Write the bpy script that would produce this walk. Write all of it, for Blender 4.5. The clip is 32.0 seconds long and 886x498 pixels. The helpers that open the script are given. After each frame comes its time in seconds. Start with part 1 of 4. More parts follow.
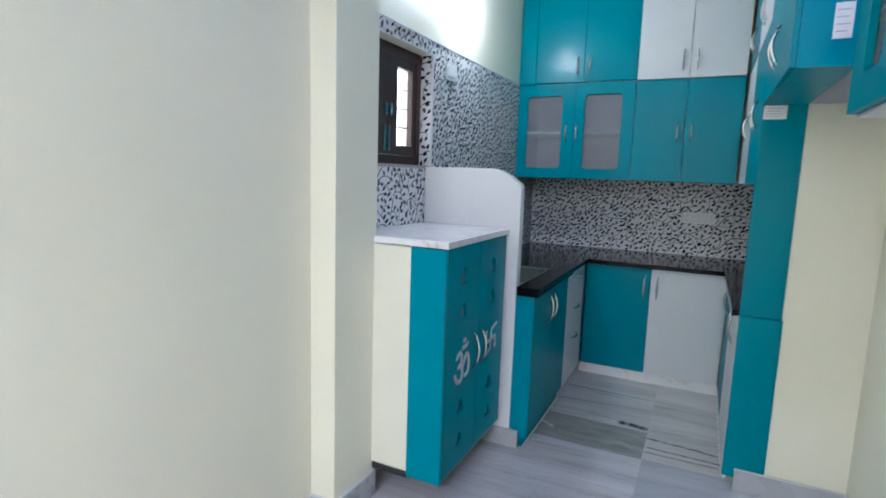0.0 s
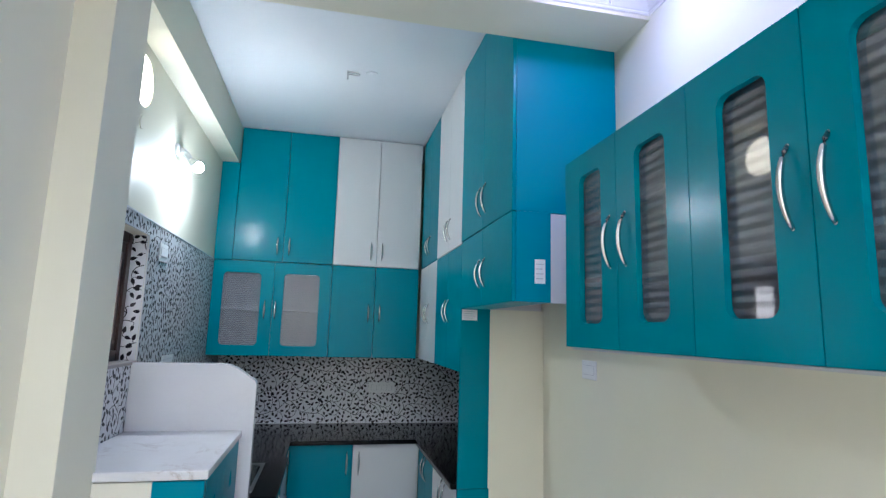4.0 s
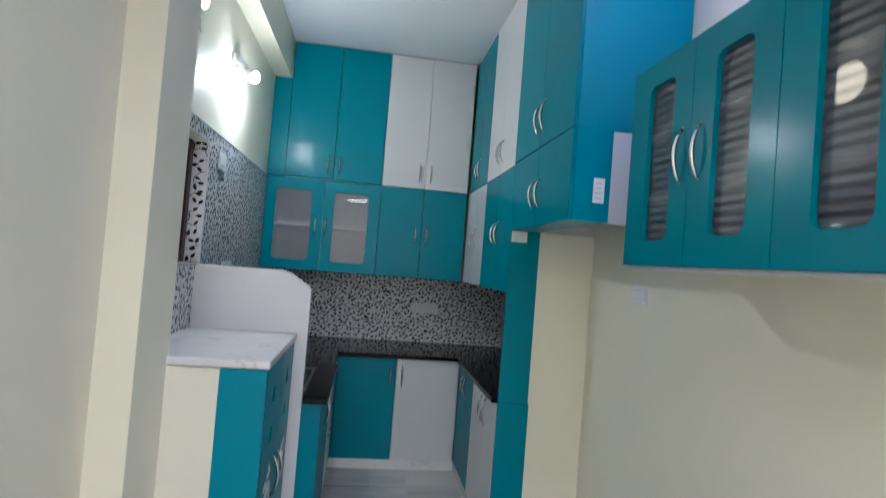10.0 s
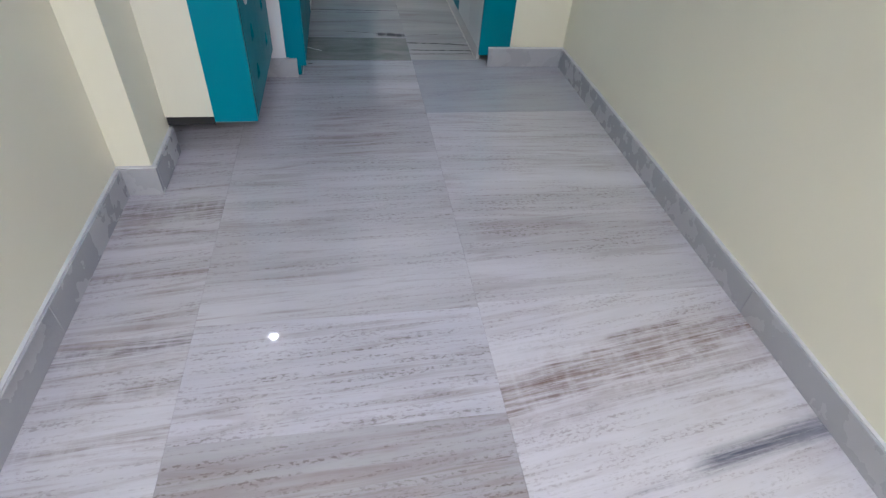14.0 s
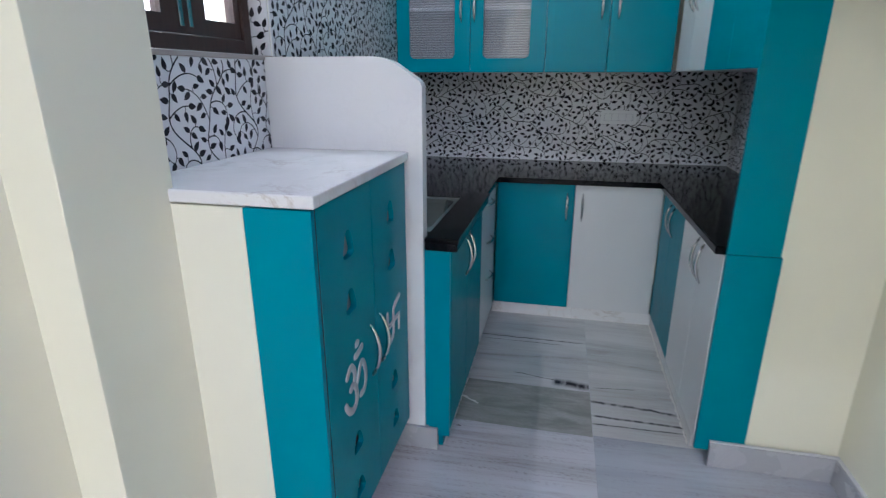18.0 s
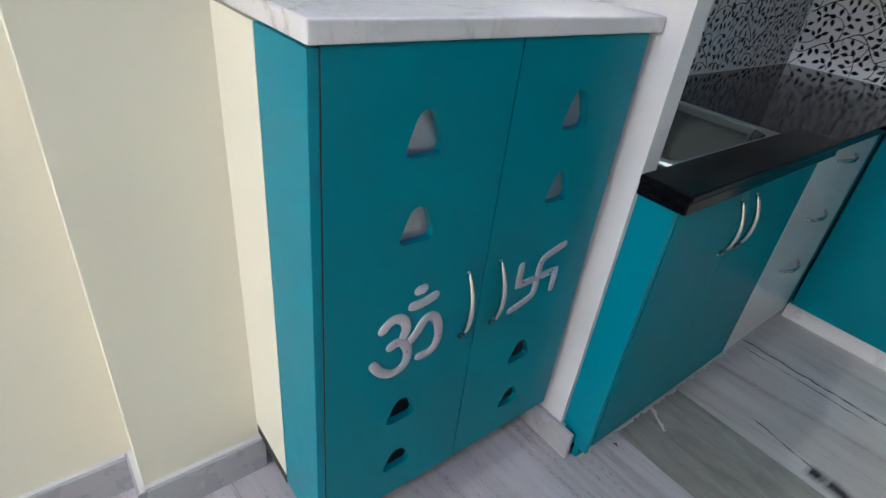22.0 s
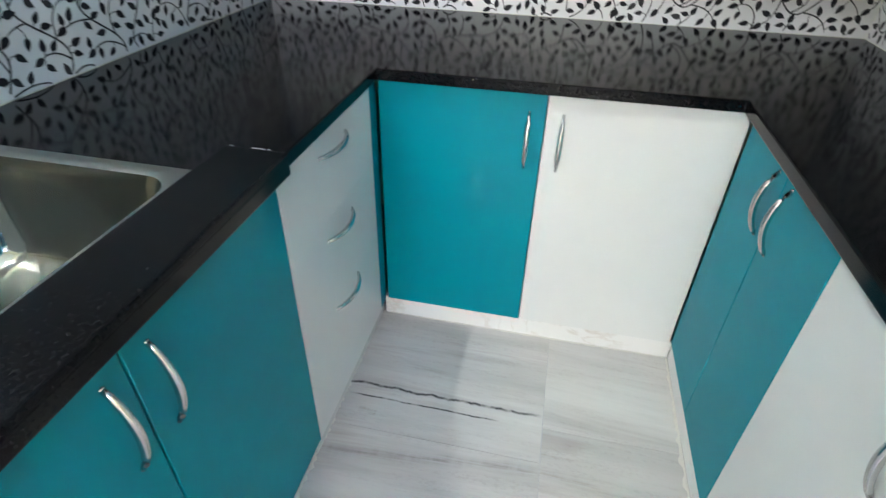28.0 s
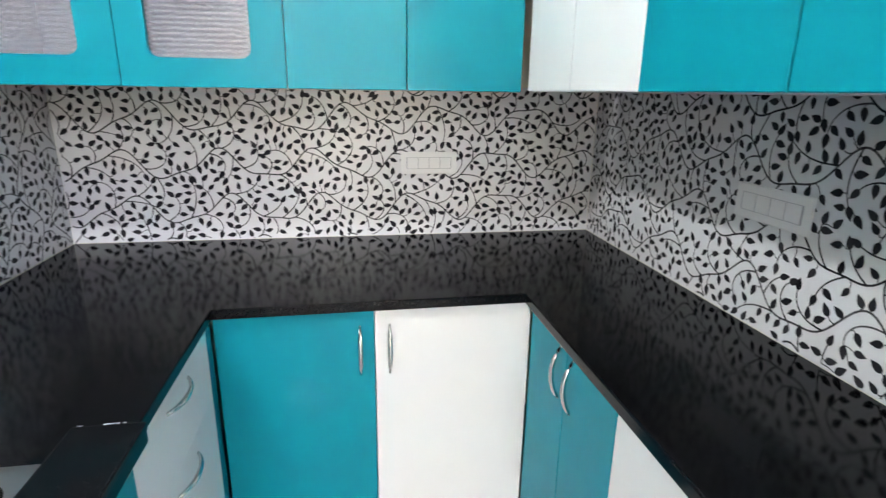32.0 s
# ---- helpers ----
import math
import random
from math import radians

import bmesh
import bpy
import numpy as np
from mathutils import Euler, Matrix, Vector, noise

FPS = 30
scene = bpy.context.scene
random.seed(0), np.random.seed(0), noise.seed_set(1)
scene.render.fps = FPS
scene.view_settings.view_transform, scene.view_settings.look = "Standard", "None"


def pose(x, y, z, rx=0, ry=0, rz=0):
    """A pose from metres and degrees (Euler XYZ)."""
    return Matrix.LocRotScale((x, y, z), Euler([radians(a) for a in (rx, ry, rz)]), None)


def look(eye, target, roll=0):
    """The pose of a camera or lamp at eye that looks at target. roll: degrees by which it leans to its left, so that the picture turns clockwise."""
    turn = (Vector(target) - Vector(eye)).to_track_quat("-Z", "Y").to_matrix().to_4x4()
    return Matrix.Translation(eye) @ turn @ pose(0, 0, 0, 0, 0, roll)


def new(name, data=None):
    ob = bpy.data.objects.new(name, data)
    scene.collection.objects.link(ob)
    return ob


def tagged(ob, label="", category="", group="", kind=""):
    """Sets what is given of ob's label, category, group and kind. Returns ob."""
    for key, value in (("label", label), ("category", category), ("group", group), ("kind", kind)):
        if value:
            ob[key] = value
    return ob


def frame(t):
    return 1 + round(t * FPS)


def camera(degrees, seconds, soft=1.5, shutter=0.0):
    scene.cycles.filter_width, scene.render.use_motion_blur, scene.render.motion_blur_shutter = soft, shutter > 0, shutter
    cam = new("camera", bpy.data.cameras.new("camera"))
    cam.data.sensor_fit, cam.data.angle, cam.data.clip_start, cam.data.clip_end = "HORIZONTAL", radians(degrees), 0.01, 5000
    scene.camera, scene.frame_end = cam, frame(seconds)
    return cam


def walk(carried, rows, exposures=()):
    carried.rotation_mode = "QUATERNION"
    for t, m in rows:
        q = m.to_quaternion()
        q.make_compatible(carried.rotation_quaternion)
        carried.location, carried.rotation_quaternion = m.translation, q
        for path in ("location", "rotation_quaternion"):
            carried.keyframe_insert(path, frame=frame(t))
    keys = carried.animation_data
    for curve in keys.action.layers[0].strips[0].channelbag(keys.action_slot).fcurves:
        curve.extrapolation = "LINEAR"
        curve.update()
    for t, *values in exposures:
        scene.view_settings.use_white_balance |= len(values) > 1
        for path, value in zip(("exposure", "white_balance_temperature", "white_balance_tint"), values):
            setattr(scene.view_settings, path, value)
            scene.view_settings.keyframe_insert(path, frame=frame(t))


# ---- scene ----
cam = camera(79.2, 32.0, soft=1.25, shutter=0.4)
PATH = [
    (0, (0.217, 0.081, 1.487), (-0.65, 1.862, 1.208), 1.9),
    (0.5, (0.102, 0.113, 1.523), (-0.535, 2.004, 1.378), 1.6),
    (1, (0.005, 0.124, 1.554), (-0.415, 2.079, 1.496), 1.8),
    (1.5, (-0.078, 0.116, 1.569), (-0.301, 2.104, 1.552), 2.9),
    (2, (-0.175, 0.078, 1.609), (-0.165, 2.077, 1.642), 3.3),
    (2.5, (-0.259, 0.03, 1.655), (-0.06, 2.016, 1.775), 2.7),
    (3, (-0.303, 0.003, 1.687), (0.022, 1.966, 1.883), 1.8),
    (3.5, (-0.33, -0.023, 1.698), (0.053, 1.925, 1.939), 1.7),
    (5.5, (-0.31, -0.065, 1.75), (0.209, 1.804, 2.238), 1.2),
    (6, (-0.281, -0.068, 1.751), (0.369, 1.755, 2.252), 1.1),
    (6.5, (-0.255, -0.057, 1.741), (0.517, 1.717, 2.248), 1.0),
    (7, (-0.255, -0.056, 1.74), (0.541, 1.709, 2.241), 0.9),
    (7.5, (-0.272, -0.049, 1.742), (0.468, 1.741, 2.239), 1.2),
    (8, (-0.298, -0.046, 1.74), (0.326, 1.788, 2.238), 2.1),
    (8.5, (-0.328, -0.031, 1.716), (0.132, 1.86, 2.178), 3.6),
    (9, (-0.343, -0.013, 1.699), (0.019, 1.913, 2.096), 4.4),
    (9.5, (-0.357, -0.008, 1.673), (-0.051, 1.951, 1.936), 4.6),
    (10, (-0.381, -0.017, 1.622), (-0.108, 1.964, 1.675), 4.6),
    (10.5, (-0.366, 0.008, 1.545), (-0.106, 1.979, 1.322), 4.8),
    (11, (-0.352, 0.015, 1.481), (-0.083, 1.938, 1.0), 4.6),
    (11.5, (-0.333, 0.013, 1.421), (-0.049, 1.837, 0.65), 4.7),
    (12, (-0.341, 0.003, 1.346), (-0.042, 1.743, 0.406), 4.5),
    (12.5, (-0.332, -0.023, 1.306), (-0.032, 1.619, 0.205), 4.4),
    (13, (-0.334, -0.039, 1.28), (-0.032, 1.513, 0.056), 4.6),
    (13.5, (-0.34, -0.052, 1.256), (-0.035, 1.418, -0.066), 4.9),
    (14, (-0.336, -0.038, 1.255), (-0.024, 1.427, -0.071), 5.0),
    (14.5, (-0.321, 0.03, 1.279), (0.002, 1.595, 0.077), 4.5),
    (15, (-0.285, 0.143, 1.324), (-0.042, 1.825, 0.27), 2.3),
    (15.5, (-0.249, 0.296, 1.368), (-0.144, 2.096, 0.503), 0.2),
    (17.5, (-0.185, 0.85, 1.454), (-0.473, 2.729, 0.833), 0.5),
    (18, (-0.181, 0.976, 1.46), (-0.593, 2.834, 0.845), 0.1),
    (18.5, (-0.164, 1.106, 1.445), (-0.758, 2.916, 0.834), 0.3),
    (19, (-0.128, 1.231, 1.437), (-0.895, 2.973, 0.824), 1.9),
    (19.5, (-0.077, 1.337, 1.418), (-1.041, 2.949, 0.731), 4.2),
    (20, (-0.048, 1.404, 1.396), (-1.136, 2.893, 0.622), 5.5),
    (20.5, (-0.057, 1.516, 1.366), (-1.226, 2.917, 0.546), 7.7),
    (21, (-0.072, 1.618, 1.347), (-1.278, 2.942, 0.458), 9.4),
    (21.5, (-0.086, 1.695, 1.338), (-1.336, 2.921, 0.37), 8.7),
    (22, (-0.09, 1.739, 1.324), (-1.373, 2.864, 0.28), 7.1),
    (22.5, (-0.075, 1.794, 1.299), (-1.418, 2.795, 0.207), 5.9),
    (23, (-0.046, 1.875, 1.297), (-1.434, 2.782, 0.179), 5.6),
    (23.5, (-0.028, 1.986, 1.298), (-1.407, 2.879, 0.158), 5.8),
    (24, (0.006, 2.085, 1.306), (-1.339, 3.047, 0.18), 5.9),
    (24.5, (0.03, 2.199, 1.324), (-1.216, 3.306, 0.218), 5.0),
    (25, (0.013, 2.295, 1.314), (-1.134, 3.522, 0.229), 3.0),
    (25.5, (-0.026, 2.414, 1.303), (-1.012, 3.778, 0.223), 4.4),
    (27.5, (-0.054, 2.712, 1.342), (-0.565, 4.307, 0.25), 2.6),
    (28, (-0.08, 2.79, 1.318), (-0.404, 4.388, 0.159), 1.5),
    (28.5, (-0.092, 2.813, 1.302), (-0.21, 4.389, 0.077), 2.1),
    (29, (-0.12, 2.779, 1.302), (-0.047, 4.341, 0.055), 1.5),
    (29.5, (-0.176, 2.719, 1.312), (0.096, 4.29, 0.104), 1.1),
    (30, (-0.198, 2.682, 1.355), (0.225, 4.338, 0.317), 2.0),
    (30.5, (-0.221, 2.664, 1.408), (0.312, 4.414, 0.599), 2.5),
    (31, (-0.202, 2.661, 1.445), (0.354, 4.465, 0.784), 2.2),
    (31.5, (-0.165, 2.664, 1.472), (0.339, 4.51, 0.892), 1.6),
    (32, (-0.145, 2.67, 1.48), (0.182, 4.561, 0.916), 0.9),
]
EXPOSURES = ((0, 0.42, 5650, 6), (1, 0.3, 5650, 7), (3, 0.26, 5650, 7), (6, 0.08, 5800, 7), (8, -0.06, 5800, 7), (10, 0.02, 6000, 8), (11, 0.17, 6100, 8), (13, 0.06, 6000, 10), (15, 0.1, 5950, 9), (18, 0.36, 5750, 9), (20, 0.42, 5950, 9),
             (22, 0.62, 6300, 8), (24, 0.95, 6350, 7), (25, 1.68, 6350, 4), (28, 1.83, 6600, 4), (30, 2.0, 6700, 7), (32, 2.1, 6700, 10))
walk(cam, [(t, look(eye, target, roll)) for t, eye, target, roll in PATH], EXPOSURES)

# ---- light ----
HALL_CEIL, KIT_CEIL, BEAM_Z = 3.155, 3.302, 3.013
WL, WR, WK, YB = -1.185, 0.905, -1.23, 4.90      # hall left wall, right wall, kitchen left wall, back wall
YREAR = -4.2

world = bpy.data.worlds.new("world")
scene.world = world
world.use_nodes = True
wn = world.node_tree
sky = wn.nodes.new("ShaderNodeTexSky")
sky.sky_type, sky.sun_disc, sky.sun_elevation, sky.sun_rotation = "NISHITA", False, radians(48), radians(250)
wn.nodes["Background"].inputs[1].default_value = 0.1
wn.links.new(sky.outputs[0], wn.nodes["Background"].inputs[0])
sun = new("sun", bpy.data.lights.new("sun", "SUN"))
sun.data.energy, sun.data.angle, sun.data.color = 2.0, radians(0.6), (1.0, 0.95, 0.88)
sun.matrix_world = look((0, 0, 0), (-0.25, 0.6, -0.75))


def lamp(name, place, watts, size, color, spread=180):
    data = bpy.data.lights.new(name, "AREA")
    data.shape, data.size, data.energy, data.color = "DISK", size, watts, color
    data.spread = radians(spread)
    ob = new(name, data)
    ob.matrix_world = look(place, (place[0], place[1] + 0.0001, place[2] - 1))
    return ob


COOL = (0.90, 0.90, 1.0)
LAMPS = ((-0.80, -2.55), (0.50, -2.65))
COLOURED = ((0.564, 1.457), (-0.85, -0.62), (0.45, -0.56))
for (hx, hy), watts in zip(COLOURED, (6.5, 2.5, 2.5)):
    lamp("downlight_beam", (hx, hy, HALL_CEIL - 0.033), watts, 0.14, (0.46, 0.47, 1.0))
for hx, hy in LAMPS:
    lamp("downlight_beam", (hx, hy, HALL_CEIL - 0.033), 66, 0.15, COOL, 164)

# ---- materials ----


class Mat:
    """A small builder of node materials."""

    def __init__(self, name, color=(0.8, 0.8, 0.8), rough=0.5, metal=0.0, spec=0.5):
        self.m = bpy.data.materials.new(name)
        self.m.use_nodes = True
        self.t = self.m.node_tree
        self.b = self.t.nodes["Principled BSDF"]
        self.set("Base Color", (*color, 1))
        self.set("Roughness", rough)
        self.set("Metallic", metal)
        self.set("Specular IOR Level", spec)
        self.coord = None

    def set(self, key, value):
        self.b.inputs[key].default_value = value

    def node(self, kind, **kw):
        n = self.t.nodes.new(kind)
        for k, v in kw.items():
            if k in n.inputs:
                n.inputs[k].default_value = v
        return n

    def link(self, a, b):
        self.t.links.new(a, b)

    def place(self, scale=(1, 1, 1), obj=False):
        """World coordinates, scaled."""
        if obj:
            src = self.t.nodes.new("ShaderNodeTexCoord").outputs["Object"]
        else:
            src = self.t.nodes.new("ShaderNodeNewGeometry").outputs["Position"]
        mp = self.t.nodes.new("ShaderNodeMapping")
        mp.inputs["Scale"].default_value = scale
        self.link(src, mp.inputs["Vector"])
        return mp.outputs["Vector"]

    def noise(self, vec, scale, detail=4.0, rough=0.55, dist=0.0):
        n = self.node("ShaderNodeTexNoise", Scale=scale, Detail=detail, Roughness=rough, Distortion=dist)
        self.link(vec, n.inputs["Vector"])
        return n.outputs["Fac"]

    def ramp(self, fac, stops):
        r = self.t.nodes.new("ShaderNodeValToRGB")
        e = r.color_ramp.elements
        while len(e) < len(stops):
            e.new(0.5)
        for el, (p, c) in zip(e, stops):
            el.position = p
            el.color = (*c, 1) if len(c) == 3 else c
        self.link(fac, r.inputs["Fac"])
        return r.outputs["Color"]

    def mix(self, fac, a, b, kind="MIX"):
        n = self.t.nodes.new("ShaderNodeMix")
        n.data_type, n.blend_type = "RGBA", kind
        for sock, v in ((n.inputs[0], fac), (n.inputs[6], a), (n.inputs[7], b)):
            if isinstance(v, (int, float)):
                sock.default_value = v
            elif isinstance(v, tuple):
                sock.default_value = (*v, 1)
            else:
                self.link(v, sock)
        return n.outputs[2]

    def math(self, op, a, b=0.0):
        n = self.t.nodes.new("ShaderNodeMath")
        n.operation = op
        for sock, v in zip(n.inputs, (a, b)):
            if isinstance(v, (int, float)):
                sock.default_value = v
            else:
                self.link(v, sock)
        return n.outputs[0]

    def bump(self, height, strength=0.1, distance=0.002):
        n = self.node("ShaderNodeBump", Strength=strength, Distance=distance)
        self.link(height, n.inputs["Height"])
        self.link(n.outputs["Normal"], self.b.inputs["Normal"])

    def color(self, c):
        self.link(c, self.b.inputs["Base Color"])

    def rough(self, fac, lo, hi):
        n = self.t.nodes.new("ShaderNodeMapRange")
        n.inputs["To Min"].default_value, n.inputs["To Max"].default_value = lo, hi
        self.link(fac, n.inputs["Value"])
        self.link(n.outputs[0], self.b.inputs["Roughness"])


def paint(name, base, dark, rough=0.55):
    m = Mat(name, base, rough)
    v = m.place()
    big = m.noise(v, 1.3, 3)
    fine = m.noise(v, 90, 3)
    col = m.mix(m.ramp(big, [(0.3, (0, 0, 0)), (0.75, (1, 1, 1))]), dark, base)
    m.color(col)
    m.rough(big, rough - 0.08, rough + 0.08)
    m.bump(m.math("ADD", fine, m.math("MULTIPLY", m.noise(v, 14, 3), 1.5)), 0.12, 0.0012)
    return m.m


CREAM = paint("cream_wall_paint", (0.822, 0.79, 0.64), (0.79, 0.755, 0.605), 0.5)
CEILING = paint("white_ceiling_paint", (0.80, 0.81, 0.82), (0.76, 0.77, 0.79), 0.6)
PLASTER = paint("white_plaster", (0.84, 0.83, 0.83), (0.80, 0.79, 0.80), 0.6)


def laminate(name, base, other, rough, grain=0.05, spec=0.45, vary=0.05, coat=0.0):
    m = Mat(name, base, rough, spec=spec)
    m.set("Coat Weight", coat)
    m.set("Coat Roughness", 0.22)
    v = m.place()
    big = m.noise(v, 2.2, 4)
    smear = m.noise(v, 11, 5, 0.6, 0.6)
    m.color(m.mix(big, other, base))
    m.rough(smear, rough - vary, rough + 1.8 * vary)
    m.bump(m.noise(v, 420, 2), grain, 0.0004)
    return m.m


TEAL = laminate("teal_laminate", (0.000, 0.208, 0.270), (0.000, 0.190, 0.248), 0.42, spec=0.05, coat=0.24)
# brighter, bluer copy of TEAL: light on exposed sides put into the colour
TEAL_LIT = laminate("lit_teal_laminate", (0.0, 0.23, 0.31), (0.0, 0.21, 0.29), 0.36, spec=0.22)
TEAL_GLOSS = laminate("glossy_teal_laminate", (0.000, 0.178, 0.240), (0.000, 0.160, 0.218), 0.36, spec=0.6, vary=0.01)
WHITE = laminate("white_laminate", (0.64, 0.64, 0.64), (0.615, 0.615, 0.615), 0.3, spec=0.35)
IVORY = laminate("ivory_laminate", (0.80, 0.77, 0.64), (0.77, 0.74, 0.61), 0.4)
GREY_IN = laminate("grey_inner_board", (0.49, 0.49, 0.52), (0.45, 0.45, 0.48), 0.5)
# near-black: the cabinet's raw bottom edge, and shade of gaps put into colour
SEAM = Mat("dark_edge_and_gap_shade", (0.02, 0.02, 0.02), 0.8).m


def granite(name, lo, hi, spec):
    m = Mat(name, (0.008, 0.008, 0.009), 0.1, spec=spec)
    v = m.place()
    f = m.noise(v, 160, 4, 0.7)
    col = m.ramp(f, [(0.48, (0.003, 0.003, 0.0035)), (0.66, (0.009, 0.009, 0.010)), (0.76, (0.04, 0.04, 0.043))])
    m.color(col)
    sm = m.noise(v, 5, 5)
    m.rough(sm, lo, hi)
    return m.m


GRANITE = granite("polished_black_granite", 0.06, 0.13, 0.14)
GRANITE_DULL = granite("dull_black_granite", 0.12, 0.24, 0.09)


def marble(name, base, vein, amount, rough=0.18, scale=7.0):
    m = Mat(name, base, rough, spec=0.5)
    v = m.place()
    wob = m.noise(v, scale, 8, 0.62, 1.6)
    near = m.math("ABSOLUTE", m.math("SUBTRACT", wob, 0.5))
    line = m.ramp(near, [(0.0, (1, 1, 1)), (0.035, (0, 0, 0))])
    patch = m.ramp(m.noise(v, 3.1, 4), [(0.45, (0, 0, 0)), (0.7, (1, 1, 1))])
    col = m.mix(m.math("MULTIPLY", m.math("MULTIPLY", line, patch), amount), base, vein)
    col = m.mix(m.math("MULTIPLY", m.noise(v, 1.7, 3), 0.14), col, vein)
    m.color(col)
    m.rough(m.noise(v, 9, 4), rough - 0.06, rough + 0.1)
    return m.m


MARBLE = marble("white_marble", (0.76, 0.755, 0.755), (0.44, 0.36, 0.31), 0.75, 0.18, 4.2)
PARTITION = marble("polished_white_stone", (0.77, 0.76, 0.77), (0.66, 0.65, 0.66), 0.3, 0.22)


def floor_stone(name, veins=(), lo=(0.465, 0.45, 0.458), hi=(0.625, 0.612, 0.632), tan_amount=0.52, dot_amount=0.5, lean=0.0):
    """Banded grey marble, each slab shifted by its own random number."""
    m = Mat(name, (0.5, 0.5, 0.5), 0.2, spec=0.4)
    oi = m.t.nodes.new("ShaderNodeObjectInfo").outputs["Random"]
    geo = m.t.nodes.new("ShaderNodeNewGeometry").outputs["Position"]
    comb = m.t.nodes.new("ShaderNodeCombineXYZ")
    m.link(m.math("MULTIPLY", oi, 37.0), comb.inputs[0])
    m.link(m.math("MULTIPLY", oi, 91.0), comb.inputs[1])
    add = m.t.nodes.new("ShaderNodeVectorMath")
    m.link(geo, add.inputs[0])
    m.link(comb.outputs[0], add.inputs[1])
    # lean the bands a little, slab by slab
    rot = m.t.nodes.new("ShaderNodeVectorRotate")
    rot.rotation_type = "Z_AXIS"
    m.link(add.outputs[0], rot.inputs["Vector"])
    m.link(m.math("SUBTRACT", m.math("MULTIPLY", m.math("SUBTRACT", oi, 0.5), 0.14), lean), rot.inputs["Angle"])

    def bands(sx, sy, detail, dist):
        mp = m.t.nodes.new("ShaderNodeMapping")
        mp.inputs["Scale"].default_value = (sx, sy, 1)
        m.link(rot.outputs[0], mp.inputs["Vector"])
        return m.noise(mp.outputs[0], 1.0, detail, 0.62, dist)

    wide = bands(0.8, 6.0, 5, 0.5)
    thin = bands(1.8, 24, 8, 0.9)
    blot = bands(2.2, 3.0, 4, 0.3)
    speck = bands(62, 120, 4, 0.0)
    hair = m.ramp(bands(3.0, 60, 6, 0.5), [(0.47, (0, 0, 0)), (0.60, (1, 1, 1))])
    base = m.mix(m.ramp(wide, [(0.30, (0, 0, 0)), (0.70, (1, 1, 1))]), lo, hi)
    patch = m.ramp(blot, [(0.40, (0.15, 0.15, 0.15)), (0.62, (1, 1, 1))])
    tan = m.math("MULTIPLY", m.ramp(thin, [(0.49, (0, 0, 0)), (0.64, (1, 1, 1))]), patch)
    base = m.mix(m.math("MULTIPLY", tan, tan_amount), base, (0.27, 0.21, 0.185))
    grey = m.ramp(bands(1.1, 15, 6, 0.6), [(0.56, (0, 0, 0)), (0.74, (1, 1, 1))])
    base = m.mix(m.math("MULTIPLY", grey, 0.5 * tan_amount), base, tuple(c * 0.83 for c in lo))
    grain = bands(5.0, 110, 7, 0.3)
    rows = m.math("MULTIPLY", hair, m.ramp(wide, [(0.38, (1, 1, 1)), (0.66, (0.12, 0.12, 0.12))]))
    dots = m.math("MULTIPLY", m.ramp(speck, [(0.505, (0, 0, 0)), (0.575, (1, 1, 1))]), rows)
    base = m.mix(m.math("MULTIPLY", rows, 0.22 * dot_amount), base, (0.33, 0.27, 0.24))
    base = m.mix(m.math("MULTIPLY", dots, dot_amount), base, (0.17, 0.135, 0.115))
    px = m.t.nodes.new("ShaderNodeSeparateXYZ")
    m.link(geo, px.inputs[0])
    for y0, slope, x0, x1, wide_, wob, ink, amount in veins:
        # a dark seam that wanders about a straight run and fades at both ends
        mp = m.t.nodes.new("ShaderNodeMapping")
        mp.inputs["Location"].default_value = (y0 * 7, y0 * 3, 0)
        mp.inputs["Scale"].default_value = (1, 0.2, 1)
        m.link(geo, mp.inputs["Vector"])
        wander = m.math("MULTIPLY", m.math("SUBTRACT", m.noise(mp.outputs[0], 11, 5, 0.65), 0.5), wob)
        run = m.math("ADD", m.math("ADD", m.math("MULTIPLY", px.outputs[0], slope), y0), wander)
        off = m.math("DIVIDE", m.math("ABSOLUTE", m.math("SUBTRACT", px.outputs[1], run)), wide_)
        line = m.ramp(off, [(0.15, (1, 1, 1)), (0.85, (0, 0, 0))]) if ink is JET else m.ramp(off, [(0.0, (1, 1, 1)), (1.0, (0, 0, 0))]) if ink is SMOKE else m.math("MULTIPLY", m.ramp(off, [(0.0, (1, 1, 1)), (1.0, (0, 0, 0))]), m.ramp(grain, [(0.40, (0.12, 0.12, 0.12)), (0.62, (1, 1, 1))]))
        mid_, half = (x0 + x1) / 2, (x1 - x0) / 2
        ends = m.ramp(m.math("DIVIDE", m.math("ABSOLUTE", m.math("SUBTRACT", px.outputs[0], mid_)), half), [(0.8, (1, 1, 1)), (1.0, (0, 0, 0))])
        broken = m.ramp(m.noise(mp.outputs[0], 30, 4), [(0.35, (0.35, 0.35, 0.35)), (0.55, (1, 1, 1))])
        if ink is SMOKE:
            broken = m.ramp(grain, [(0.32, (0.35, 0.35, 0.35)), (0.55, (1, 1, 1))])
        base = m.mix(m.math("MULTIPLY", m.math("MULTIPLY", line, ends), m.math("MULTIPLY", broken, amount)), base, ink)
    tone = m.ramp(oi, [(0.0, (0.90, 0.89, 0.90)), (1.0, (1.06, 1.06, 1.07))])
    m.color(m.mix(1.0, base, tone, "MULTIPLY"))
    m.rough(wide, 0.015, 0.055)
    m.bump(thin, 0.04, 0.0006)
    return m.m


